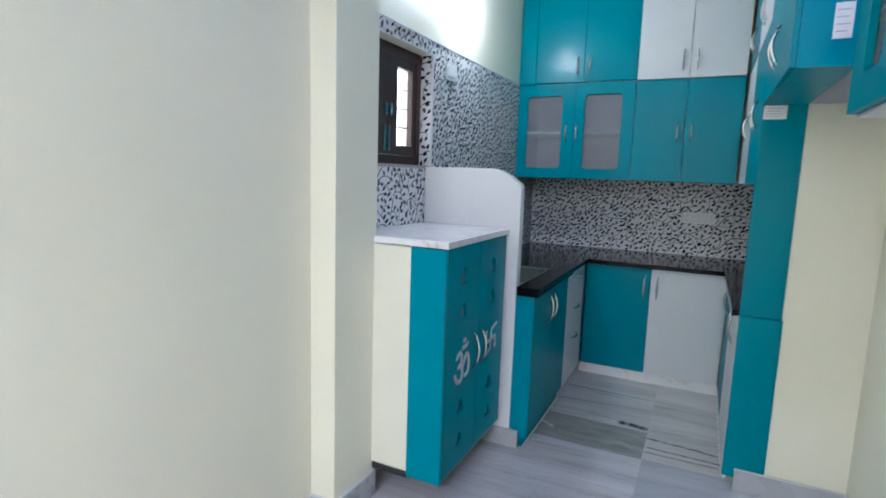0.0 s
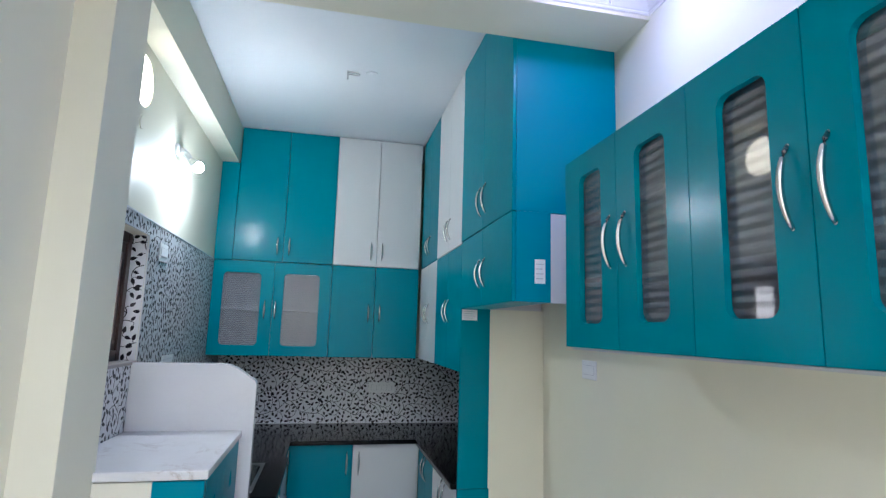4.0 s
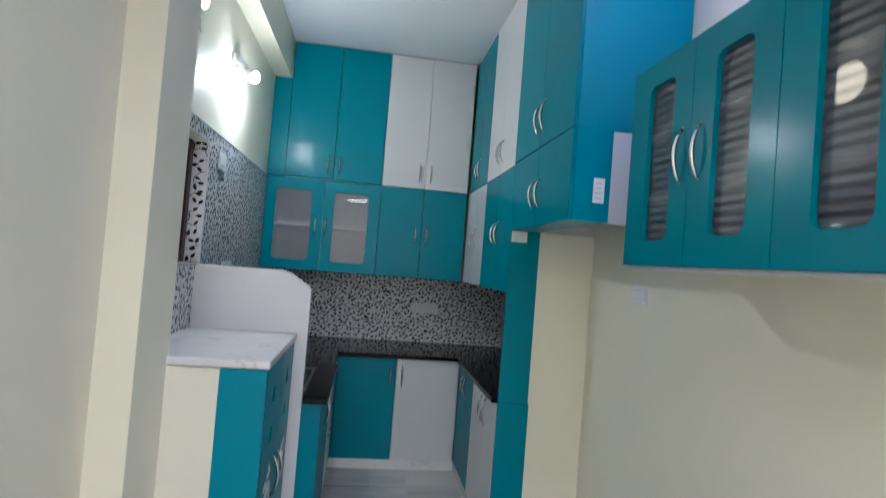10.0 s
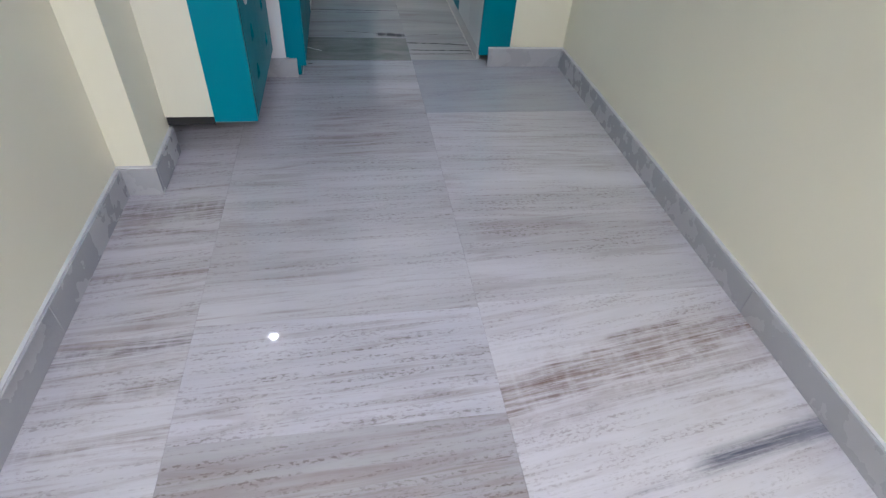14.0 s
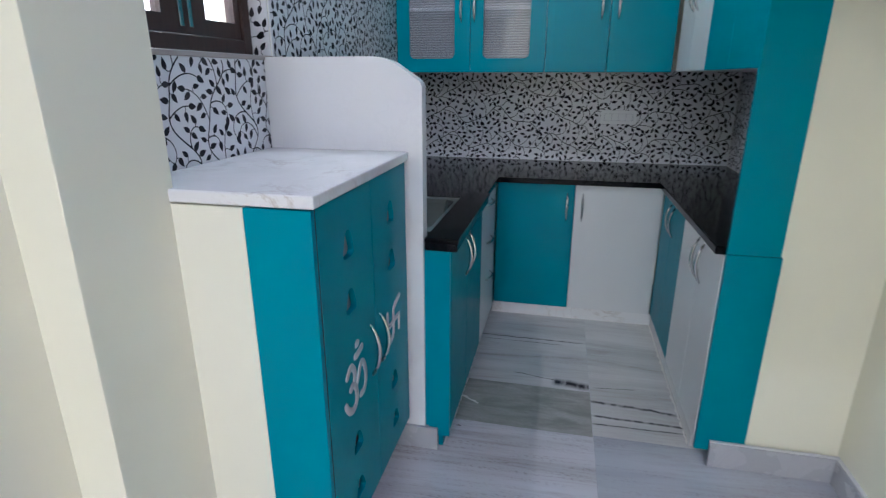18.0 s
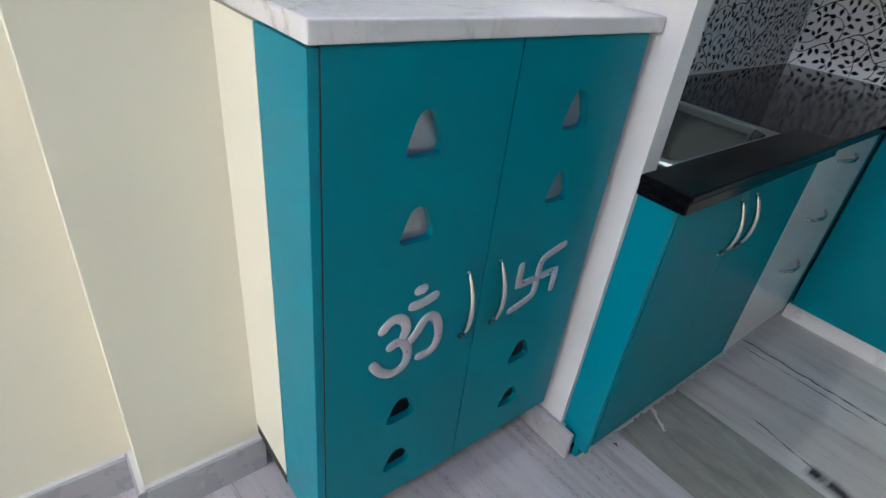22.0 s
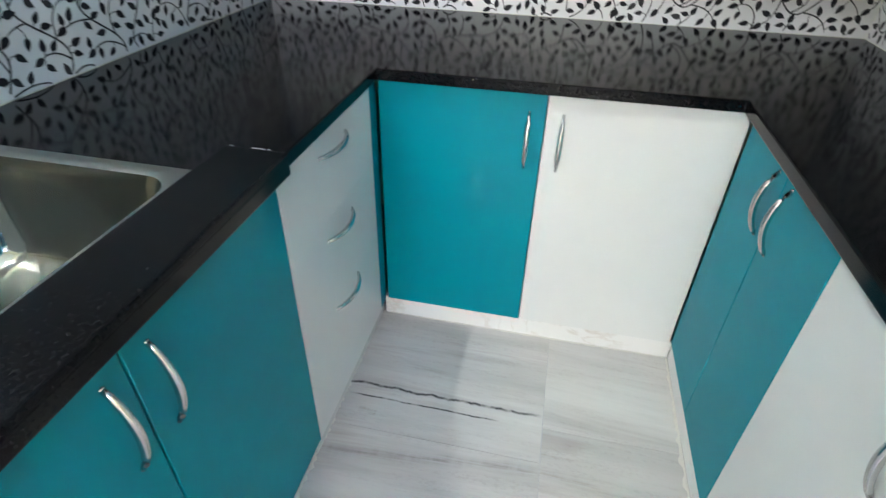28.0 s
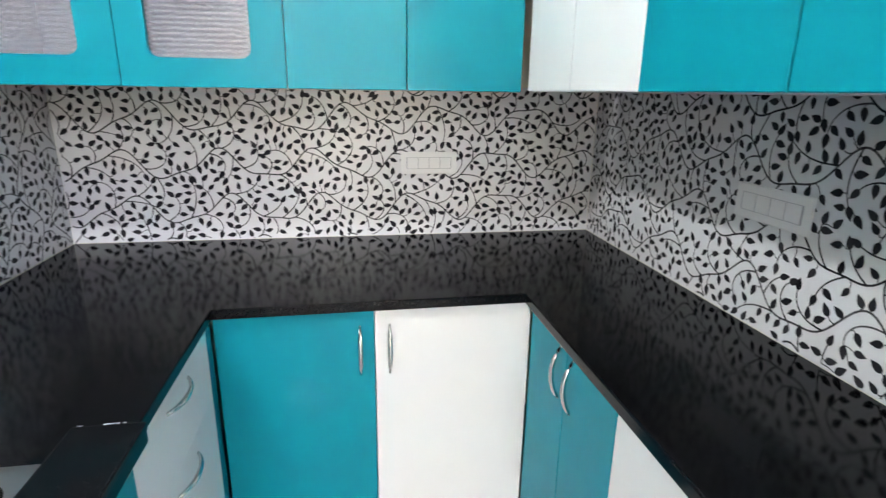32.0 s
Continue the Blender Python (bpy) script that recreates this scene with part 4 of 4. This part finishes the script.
rr = lambda g, r: round_rect(-1.125 + g, -0.637 - g, 2.902 + g, 3.502 - g, r, 6)
part("rim", loft([(rr(0.0, 0.02), TZ + 0.0005), (rr(0.002, 0.02), TZ + 0.004), (rr(0.028, 0.05), TZ + 0.0045), (rr(0.034, 0.055), TZ + 0.001)], False), RIM, sink, smooth=True)
part("bowl", loft([(rr(0.034, 0.055), TZ + 0.001), (rr(0.038, 0.06), TZ - 0.02), (rr(0.05, 0.07), TZ - 0.17), (rr(0.075, 0.07), TZ - 0.2), (rr(0.17, 0.04), TZ - 0.205)]), STEEL, sink, smooth=True)
part("drain", lathe((-0.88, 3.20, TZ - 0.206), [(0.045, 0.0), (0.045, 0.004), (0.036, 0.005), (0.03, 0.001), (0.006, 0.001)], 20), CHROME, sink, "round steel drain")

# ---- puja cabinet ----
PX, PY0, PY1, PZ1 = -0.710, 2.045, 2.756, 1.176
puja = thing("puja_cabinet", (-0.95, 2.4, 0.1), "teal prayer cabinet with carved symbols and cut-out drops", "cabinet")
fp = facing_right(PX - T)
part("side_board", box(-1.083, -0.880, 2.028, PY0 + 0.018, 0.166, PZ1), IVORY, puja, "ivory side board")
# the post's extra brightness is light painted into its laminate
part("side_post", box(-0.880, PX - 0.003, PY0 - 0.016, PY0 + 0.018, 0.142, PZ1, 0.001), TEAL_LIT, puja, "teal side post, coloured brighter as if lit")
part("back_board", box(WK + 0.007, WK + 0.015, PY0 + 0.02, PY1, 0.12, PZ1), GREY_IN, puja)
part("side_board", box(WK + 0.02, PX - 0.022, PY1 - 0.018, PY1, 0.12, PZ1), GREY_IN, puja)
part("bottom_board", box(WK + 0.02, PX - 0.022, PY0 + 0.02, PY1 - 0.02, 0.12, 0.138), GREY_IN, puja)
part("shelf", box(WK + 0.02, PX - 0.05, PY0 + 0.02, PY1 - 0.02, 0.56, 0.578), GREY_IN, puja)
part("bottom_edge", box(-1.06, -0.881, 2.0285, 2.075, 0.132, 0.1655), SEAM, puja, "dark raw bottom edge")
# shade under the cabinet is put into this plinth's near-black colour
part("plinth", box(-1.20, -0.95, 2.30, PY1 - 0.02, 0.0, 0.12), SEAM, puja, "recessed plinth, blackened for the shade under the cabinet")


def drop(cu, cz, w=0.041, h=0.076):
    """A rounded bell, narrow above and wide below."""
    quad = [(cu + 0.35 * w, cz + h * 0.5), (cu - 0.35 * w, cz + h * 0.5), (cu - w, cz - h * 0.5), (cu + w, cz - h * 0.5)]
    out = []
    for i, p in enumerate(quad):
        a, b, p = Vector(quad[i - 1]), Vector(quad[(i + 1) % 4]), Vector(p)
        ra = 0.5 if i == 1 else 0.30 if i == 0 else 0.30
        rb = 0.5 if i == 0 else 0.30 if i == 1 else 0.30
        st, en = p.lerp(a, ra), p.lerp(b, rb)
        for k in range(6):
            t = k / 5
            q = st * (1 - t) ** 2 + p * (2 * t * (1 - t)) + en * t ** 2
            if not out or (Vector(out[-1]) - q).length > 1e-5:
                out.append((q.x, q.y))
    if (Vector(out[0]) - Vector(out[-1])).length < 1e-5:
        out.pop()
    return out


seam_y = 2.400
for y0, y1, cu, hy in ((PY0 + 0.001, seam_y, 2.221, 2.356), (seam_y, PY1 - 0.009, 2.575, 2.443)):
    holes = [drop(cu, z, 0.041, h) for z, h in ((1.045, 0.076), (0.885, 0.070), (0.437, 0.066), (0.277, 0.062))]
    leafdoor = part("door", plate(fp, rect(y0 + 0.0016, y1 - 0.0016, 0.156, PZ1 + 0.002), holes, 0.001, T), TEAL, puja)
    part("acrylic_sheet", fbox(fp, y0 + 0.04, y1 - 0.04, -0.006, -0.001, 0.80, 1.12), ACRYLIC, leafdoor, "glossy grey sheet behind the cut-outs")
    bow_handle(fp, hy, 0.577, 0.744, T, leafdoor, reach=0.026)
    if cu < 2.4:
        strokes = [[(0.09, 0.61), (0.18, 0.69), (0.29, 0.72), (0.41, 0.65), (0.45, 0.54), (0.40, 0.45)],
                   [(0.21, 0.37), (0.30, 0.41), (0.41, 0.39), (0.49, 0.26), (0.49, 0.11), (0.40, 0.02), (0.23, 0.01), (0.08, 0.11), (-0.01, 0.24)],
                   [(0.51, 0.35), (0.60, 0.43), (0.68, 0.55), (0.77, 0.60), (0.89, 0.53), (0.96, 0.34), (0.94, 0.17), (0.83, 0.08), (0.65, 0.09)],
                   [(0.48, 0.79), (0.59, 0.78), (0.72, 0.80), (0.84, 0.83)], [(0.55, 0.95), (0.60, 0.955), (0.66, 0.96)]]
        place = lambda a, b: (2.146 + 0.160 * a, 0.556 + 0.196 * b)
    else:
        strokes = [[(0, 0), (0, 0.45), (0.12, 0.56), (0.62, 0.72)], [(0, 0), (0.52, 0.02), (0.52, -0.55)], [(0, 0), (0, -0.45), (-0.12, -0.56), (-0.62, -0.72)], [(0, 0), (-0.52, -0.02), (-0.52, 0.55)]]
        place = lambda a, b: (2.575 + 0.118 * a, 0.658 + 0.097 * b)
    bm = bmesh.new()
    for s in strokes:
        fine = []
        for i in range(len(s) - 1):
            fine += [Vector(s[i]).lerp(Vector(s[i + 1]), k / 4) for k in range(4)]
        fine.append(Vector(s[-1]))
        for _ in range(4 if len(s) > 3 else 0):
            fine = [fine[0]] + [(fine[i - 1] + fine[i] * 2 + fine[i + 1]) / 4 for i in range(1, len(fine) - 1)] + [fine[-1]]
        n = len(fine)
        wide = 0.0112 if cu < 2.4 else 0.0102
        pts = [fp(*[place(q.x, q.y)[0], T, place(q.x, q.y)[1]]) for q in fine]
        # round off both ends of the stroke
        d0, d1 = (pts[0] - pts[1]).normalized(), (pts[-1] - pts[-2]).normalized()
        pts = [pts[0] + d0 * wide * 0.6, pts[0] + d0 * wide * 0.4] + pts + [pts[-1] + d1 * wide * 0.4, pts[-1] + d1 * wide * 0.6]
        ends = [0.3 * wide, 0.65 * wide, 0.88 * wide]
        tube(pts, ends + [wide] * (n - 2) + ends[::-1], 10, bm, flat=0.35, normal=(1, 0, 0))
    part("carved_symbol", bm, ENAMEL, leafdoor, "white rounded prayer symbol", smooth=True)

# a black strip paints the shade of the door gap
part("gap_strip", box(PX - 0.0035, PX - 0.0012, PY0 + 0.0005, PY0 + 0.0052, 0.156, PZ1 + 0.002), SEAM, puja, "black strip standing for the shaded gap beside the door")
slab = part("marble_top", box(WK + 0.007, PX + 0.007, PY0 - 0.020, PY1 + 0.020, 1.180, 1.211, 0.006, seg=3), MARBLE, None)
tagged(slab, "white veined marble top on the prayer cabinet", "marble slab")

fpar = facing_front(2.836)
prof = [(WK + 0.006, 0.0), (-0.654, 0.0), (-0.654, 1.428), (-0.664, 1.445)]
for k in range(7):
    t = k / 6
    a, b, c = Vector((-0.735, 1.492)), Vector((-0.775, 1.522)), Vector((-0.83, 1.522))
    q = a * (1 - t) ** 2 + b * 2 * t * (1 - t) + c * t ** 2
    prof.append((q.x, q.y))
prof.append((WK + 0.006, 1.522))
partition = part("partition_slab", plate(fpar, prof, [], 0.0, 0.058), PARTITION, None)
tagged(partition, "upright white stone slab with a clipped corner", "partition")
bev = partition.modifiers.new("edge", "BEVEL")
bev.width, bev.segments, bev.limit_method, bev.angle_limit = 0.006, 2, "ANGLE", radians(50)
structure("baseboard_slab_front", box(-0.80, -0.600, 2.764, 2.777, 0, 0.1, 0.001), SKIRT, "grey marble foot tile before the slab", "skirting")
structure("baseboard_slab_end", box(-0.653, -0.640, 2.778, 2.787, 0, 0.1, 0.001), SKIRT, "grey marble foot tile at the slab's end", "skirting")

# ---- crockery unit on the right wall ----
fc = facing_left(0.515 + T)
DC = 0.717 - 0.515 - T
crock = unit("crockery_cabinet", fc, 0.414, 1.783, 1.667, 2.345, DC, "teal wall-hung crockery cabinet with four banded glass doors", [
    (1.422, 1.783, TEAL, (1.462, 1.918, 2.082), ((1.517, 1.668, 1.748, 2.264), BANDED)),
    (1.081, 1.422, TEAL, (1.372, 1.916, 2.076), ((1.173, 1.318, 1.750, 2.258), BANDED)),
    (0.744, 1.081, TEAL, (0.789, 1.918, 2.082), ((0.832, 0.976, 1.753, 2.258), BANDED, 1.7)),
    (0.414, 0.744, TEAL, (0.702, 1.914, 2.078), ((0.506, 0.652, 1.756, 2.256), BANDED))], board=TEAL_GLOSS, shelf=[1.888, 2.112], inner=GREY_IN)
part("under_board", box(0.537, 0.716, 0.42, 1.779, 1.659, 1.666), WHITE, crock, "white underside board")
part("edge_strip", box(0.54, 0.712, 0.4125, 0.4155, 1.6615, 1.6648), RED, crock, "thin red edge strip")
structure("wall_packing", box(0.718, WR, 0.62, 1.779, 1.664, 2.343), CREAM, "cream wall thickening behind the crockery cabinet", "wall")

# ---- floor slabs ----
COLS = ((-1.30, -0.8203, (-4.2, -3.2, -2.2, -1.2, -0.3, 0.35, 1.04, 1.70, 2.35, 2.78)),
        (-0.82, 0.0297, (-4.2, -3.4, -2.6, -1.9, -1.2, -0.6, -0.1, 0.22, 0.69, 1.068, 1.50, 1.93, 2.40, 2.989)),
        (0.0300, 0.91, (-4.2, -3.4, -2.6, -1.9, -1.2, -0.5, 0.25, 1.085, 1.51, 1.93, 2.355, 3.002)))
SPECIAL = {(0, 0.35): FLOOR_SEAM, (0, 1.04): FLOOR_SEAM, (0, 1.70): FLOOR_SEAM, (1, 0.22): FLOOR_BROWN, (1, 0.69): FLOOR_LIGHT, (2, 0.25): FLOOR_SMOKE, (2, 2.355): FLOOR_GREY, (1, -0.1): FLOOR_LIGHT}
for col, (x0, x1, ys) in enumerate(COLS):
    for a, b in zip(ys, ys[1:]):
        part("floor_slab", box(x0, x1 - 0.0003, a, b - 0.0003, -0.03, 0.0), SPECIAL.get((col, a), FLOOR), floor)
for x0, x1, a, b, mt in ((-0.62, 0.026, 2.990, 3.336, FLOOR_DARK), (-0.62, 0.024, 3.337, 3.685, FLOOR_SPLASH), (-0.62, 0.022, 3.686, 4.20, FLOOR_LINES),
                         (0.027, 0.60, 3.003, 3.42, FLOOR_VEIN), (0.025, 0.60, 3.421, 3.80, FLOOR_TRAIL), (0.023, 0.60, 3.801, 4.20, FLOOR_KITCHEN)):
    part("floor_slab", box(x0, x1 - 0.0003, a, b - 0.0003, -0.03, 0.0), mt, floor)

# ---- fittings ----
def socket_plate(name, f, u0, u1, z0, z1, label, slots):
    ob = thing(name, f((u0 + u1) / 2, 0, z0), label, "socket")
    part("plate", fbox(f, u0, u1, 0.0, 0.008, z0, z1, 0.003), PLASTIC, ob)
    part("module_frame", fbox(f, u0 + (u1 - u0) * 0.10, u1 - (u1 - u0) * 0.10, 0.0075, 0.0086, z0 + (z1 - z0) * 0.245, z1 - (z1 - z0) * 0.245), GREY_IN, ob, "thin grey gap round the modules")
    w = (u1 - u0) * 0.78 / slots
    s = u0 + (u1 - u0) * 0.11
    for i in range(slots):
        part("switch_module", fbox(f, s + i * w + 0.001, s + (i + 1) * w - 0.001, 0.008, 0.0105, z0 + (z1 - z0) * 0.26, z1 - (z1 - z0) * 0.26, 0.0012), PLASTIC, ob)
    return ob


f5 = lambda g: (lambda u, d, z: g(u, d + 0.006, z))
socket_plate("socket", f5(facing_front(YB)), 0.056, 0.29, 1.148, 1.24, "wide white switch and socket plate on the tiles", 4)
socket_plate("socket", f5(facing_left(WR)), 3.71, 3.965, 1.167, 1.26, "wide white switch and socket plate on the tiles", 4)
socket_plate("socket", f5(facing_right(WK)), 3.0, 3.14, 2.035, 2.13, "small white socket plate high on the tiles", 1)
socket_plate("socket", f5(facing_right(WK)), 3.24, 3.45, 1.44, 1.53, "small white socket plate above the stone slab", 2)
socket_plate("light_switch", facing_left(WR), 2.295, 2.435, 1.502, 1.590, "small white two-gang light switch on the wall", 2)


def sticker(f, u0, u1, z0, z1, label):
    ob = thing("sticker", f((u0 + u1) / 2, 0, z0), label, "sticker")
    part("paper", fbox(f, u0, u1, 0.0003, 0.001, z0, z1), PAPER, ob)
    n = 4
    for i in range(n):
        zz = z1 - (z1 - z0) * (0.2 + 0.2 * i)
        part("print_bar", fbox(f, u0 + (u1 - u0) * 0.12, u1 - (u1 - u0) * (0.15 + 0.12 * (i % 2)), 0.001, 0.0013, zz - 0.0014, zz + 0.0014), INK, ob)


sticker(facing_front(2.066), 0.505, 0.553, 1.918, 2.02, "white printed maker's sticker on the cabinet side")
sticker(facing_front(2.926), 0.41, 0.50, 1.775, 1.835, "white printed sticker on the end panel")

wall_lamp = thing("wall_lamp", (WK, 3.15, 2.62), "lit LED bulb in a white angled wall holder", "lamp")
part("back_plate", lathe((WK, 3.14, 2.685), [(0.038, 0.0), (0.038, 0.012), (0.028, 0.02)], 20, axis="x"), PLASTIC, wall_lamp)
base = Vector((WK + 0.060, 3.195, 2.652))
part("holder", tube([(WK + 0.015, 3.14, 2.685), (WK + 0.035, 3.16, 2.682), (WK + 0.05, 3.185, 2.668), base], [0.02, 0.02, 0.019, 0.016], 14), PLASTIC, wall_lamp, smooth=True)
d = Vector((0.75, 0.03, -0.66)).normalized()
part("bulb_collar", tube([base + d * s_ for s_ in (0, 0.012, 0.028, 0.052)], [0.014, 0.018, 0.026, 0.0325], 16), PLASTIC, wall_lamp, smooth=True)
part("bulb", tube([base + d * s_ for s_ in (0.0525, 0.066, 0.078, 0.088, 0.094, 0.097)], [0.0315, 0.0315, 0.0285, 0.021, 0.012, 0.003], 16), BULB, wall_lamp, "glowing white bulb", smooth=True)


def downlight(x, y, coloured):
    ob = thing("ceiling_light", (x, y, HALL_CEIL), "round ceiling light with a glowing ring" if not coloured else "round ceiling light with a pink and blue glowing ring", "ceiling light", "hall ceiling lights")
    z = HALL_CEIL
    part("centre", lathe((x, y, z), [(0.04, 0.0), (0.04, -0.026), (0.034, -0.029)], 28), GREY_IN, ob)
    part("ring", lathe((x, y, z), [(0.041, -0.001), (0.041, -0.022), (0.075, -0.020), (0.082, -0.012), (0.082, -0.001)], 36), LED_WHITE, ob)
    if coloured:
        for mt, a0, a1 in ((LED_PINK, 100, 230), (LED_BLUE, 230, 300), (LED_CYAN, 300, 400), (LED_BLUE, 40, 100)):
            bm = bmesh.new()
            rows = []
            n = 14
            for i in range(n + 1):
                a = radians(a0 + (a1 - a0) * i / n)
                rows.append([bm.verts.new((x + r * math.cos(a), y + r * math.sin(a), z - h)) for r, h in ((0.084, 0.001), (0.084, 0.011), (0.104, 0.007), (0.108, 0.001))])
            for r0, r1 in zip(rows, rows[1:]):
                for k in range(3):
                    bm.faces.new((r0[k], r0[k + 1], r1[k + 1], r1[k]))
            part("colour_ring", bm, mt, ob, "coloured LED ring")


for hx, hy in COLOURED:
    downlight(hx, hy, True)
for hx, hy in LAMPS:
    downlight(hx, hy, False)
batten = thing("wall_light", (-0.735, YREAR, 2.90), "lit white LED batten on the far hall wall", "lamp")
part("housing", box(-0.97, -0.50, YREAR + 0.001, YREAR + 0.03, 2.90, 2.985, 0.004), PLASTIC, batten)
part("diffuser", box(-0.955, -0.515, YREAR + 0.031, YREAR + 0.05, 2.905, 2.98, 0.008), LED_BATTEN, batten, "glowing white diffuser")
hook = thing("fan_hook", (-0.27, 3.165, KIT_CEIL), "small steel fan hook under the ceiling", "hook")
part("hook_bar", tube([(-0.30, 3.165, KIT_CEIL), (-0.30, 3.165, KIT_CEIL - 0.055)], 0.006, 8), CHROME, hook)
part("hook_loop", tube([(-0.30, 3.165, KIT_CEIL - 0.008), (-0.235, 3.165, KIT_CEIL - 0.008), (-0.222, 3.165, KIT_CEIL - 0.015), (-0.235, 3.165, KIT_CEIL - 0.022), (-0.295, 3.165, KIT_CEIL - 0.022)], 0.004, 7), CHROME, hook)
plate_ob = thing("ceiling_rose", (-0.15, 3.17, KIT_CEIL), "round white cable cap on the ceiling", "cap")
part("cap", lathe((-0.15, 3.17, KIT_CEIL), [(0.04, 0.0), (0.04, -0.006), (0.034, -0.008)], 24), CEILING, plate_ob)


plug = thing("wall_plug", (WK, 2.57, 2.63), "round plastered cable cap on the cream wall", "cap")
part("cap", lathe((WK, 2.57, 2.63), [(0.034, 0.0), (0.034, 0.003), (0.029, 0.005)], 24, axis="x"), CREAM, plug)

# ---- building dust left on the kitchen floor ----
DUST = Mat("dried_plaster", (0.60, 0.57, 0.52), 0.9).m


def residue(name, x0, x1, y0, y1, wide, seed, label, material=DUST):
    """A thin uneven crust along a foot of furniture."""
    rnd = random.Random(seed)
    n = max(8, int(math.hypot(x1 - x0, y1 - y0) / 0.012))
    p0, p1 = Vector((x0, y0, 0)), Vector((x1, y1, 0))
    side = Vector((-(p1 - p0).y, (p1 - p0).x, 0)).normalized()
    bm = bmesh.new()
    rows = []
    for i in range(n + 1):
        c = p0.lerp(p1, i / n)
        w = wide * (0.25 + 0.75 * rnd.random()) * math.sin(math.pi * min(max(i / n, 0.03), 0.97)) ** 0.3
        rows.append([bm.verts.new(c + Vector((0, 0, 0.0002))), bm.verts.new(c + side * w * 0.5 + Vector((0, 0, 0.0012 + 0.0012 * rnd.random()))), bm.verts.new(c + side * w + Vector((0, 0, 0.0002)))])
    for r0, r1 in zip(rows, rows[1:]):
        for k in range(2):
            bm.faces.new((r0[k], r0[k + 1], r1[k + 1], r1[k]))
    ob = part(name, bm, material, None)
    tagged(ob, label, "residue", kind="stuff")


residue("plaster_residue", -0.583, -0.583, 4.15, 2.81, 0.016, 4, "pale dried plaster crumbs along the cabinet foot")
residue("plaster_residue", 0.412, 0.412, 3.03, 4.17, 0.016, 5, "pale dried plaster crumbs along the plinth")
residue("plaster_residue", 0.40, -0.56, 4.176, 4.176, 0.007, 6, "thin pale crust along the plinth foot")
residue("dirt_spot", -0.556, -0.534, 2.941, 2.943, 0.012, 8, "small brown dirt crumb on the floor slab", BROWN)
residue("plaster_smear", -0.577, -0.489, 3.176, 3.125, 0.026, 7, "white plaster smear on the grey floor slab")
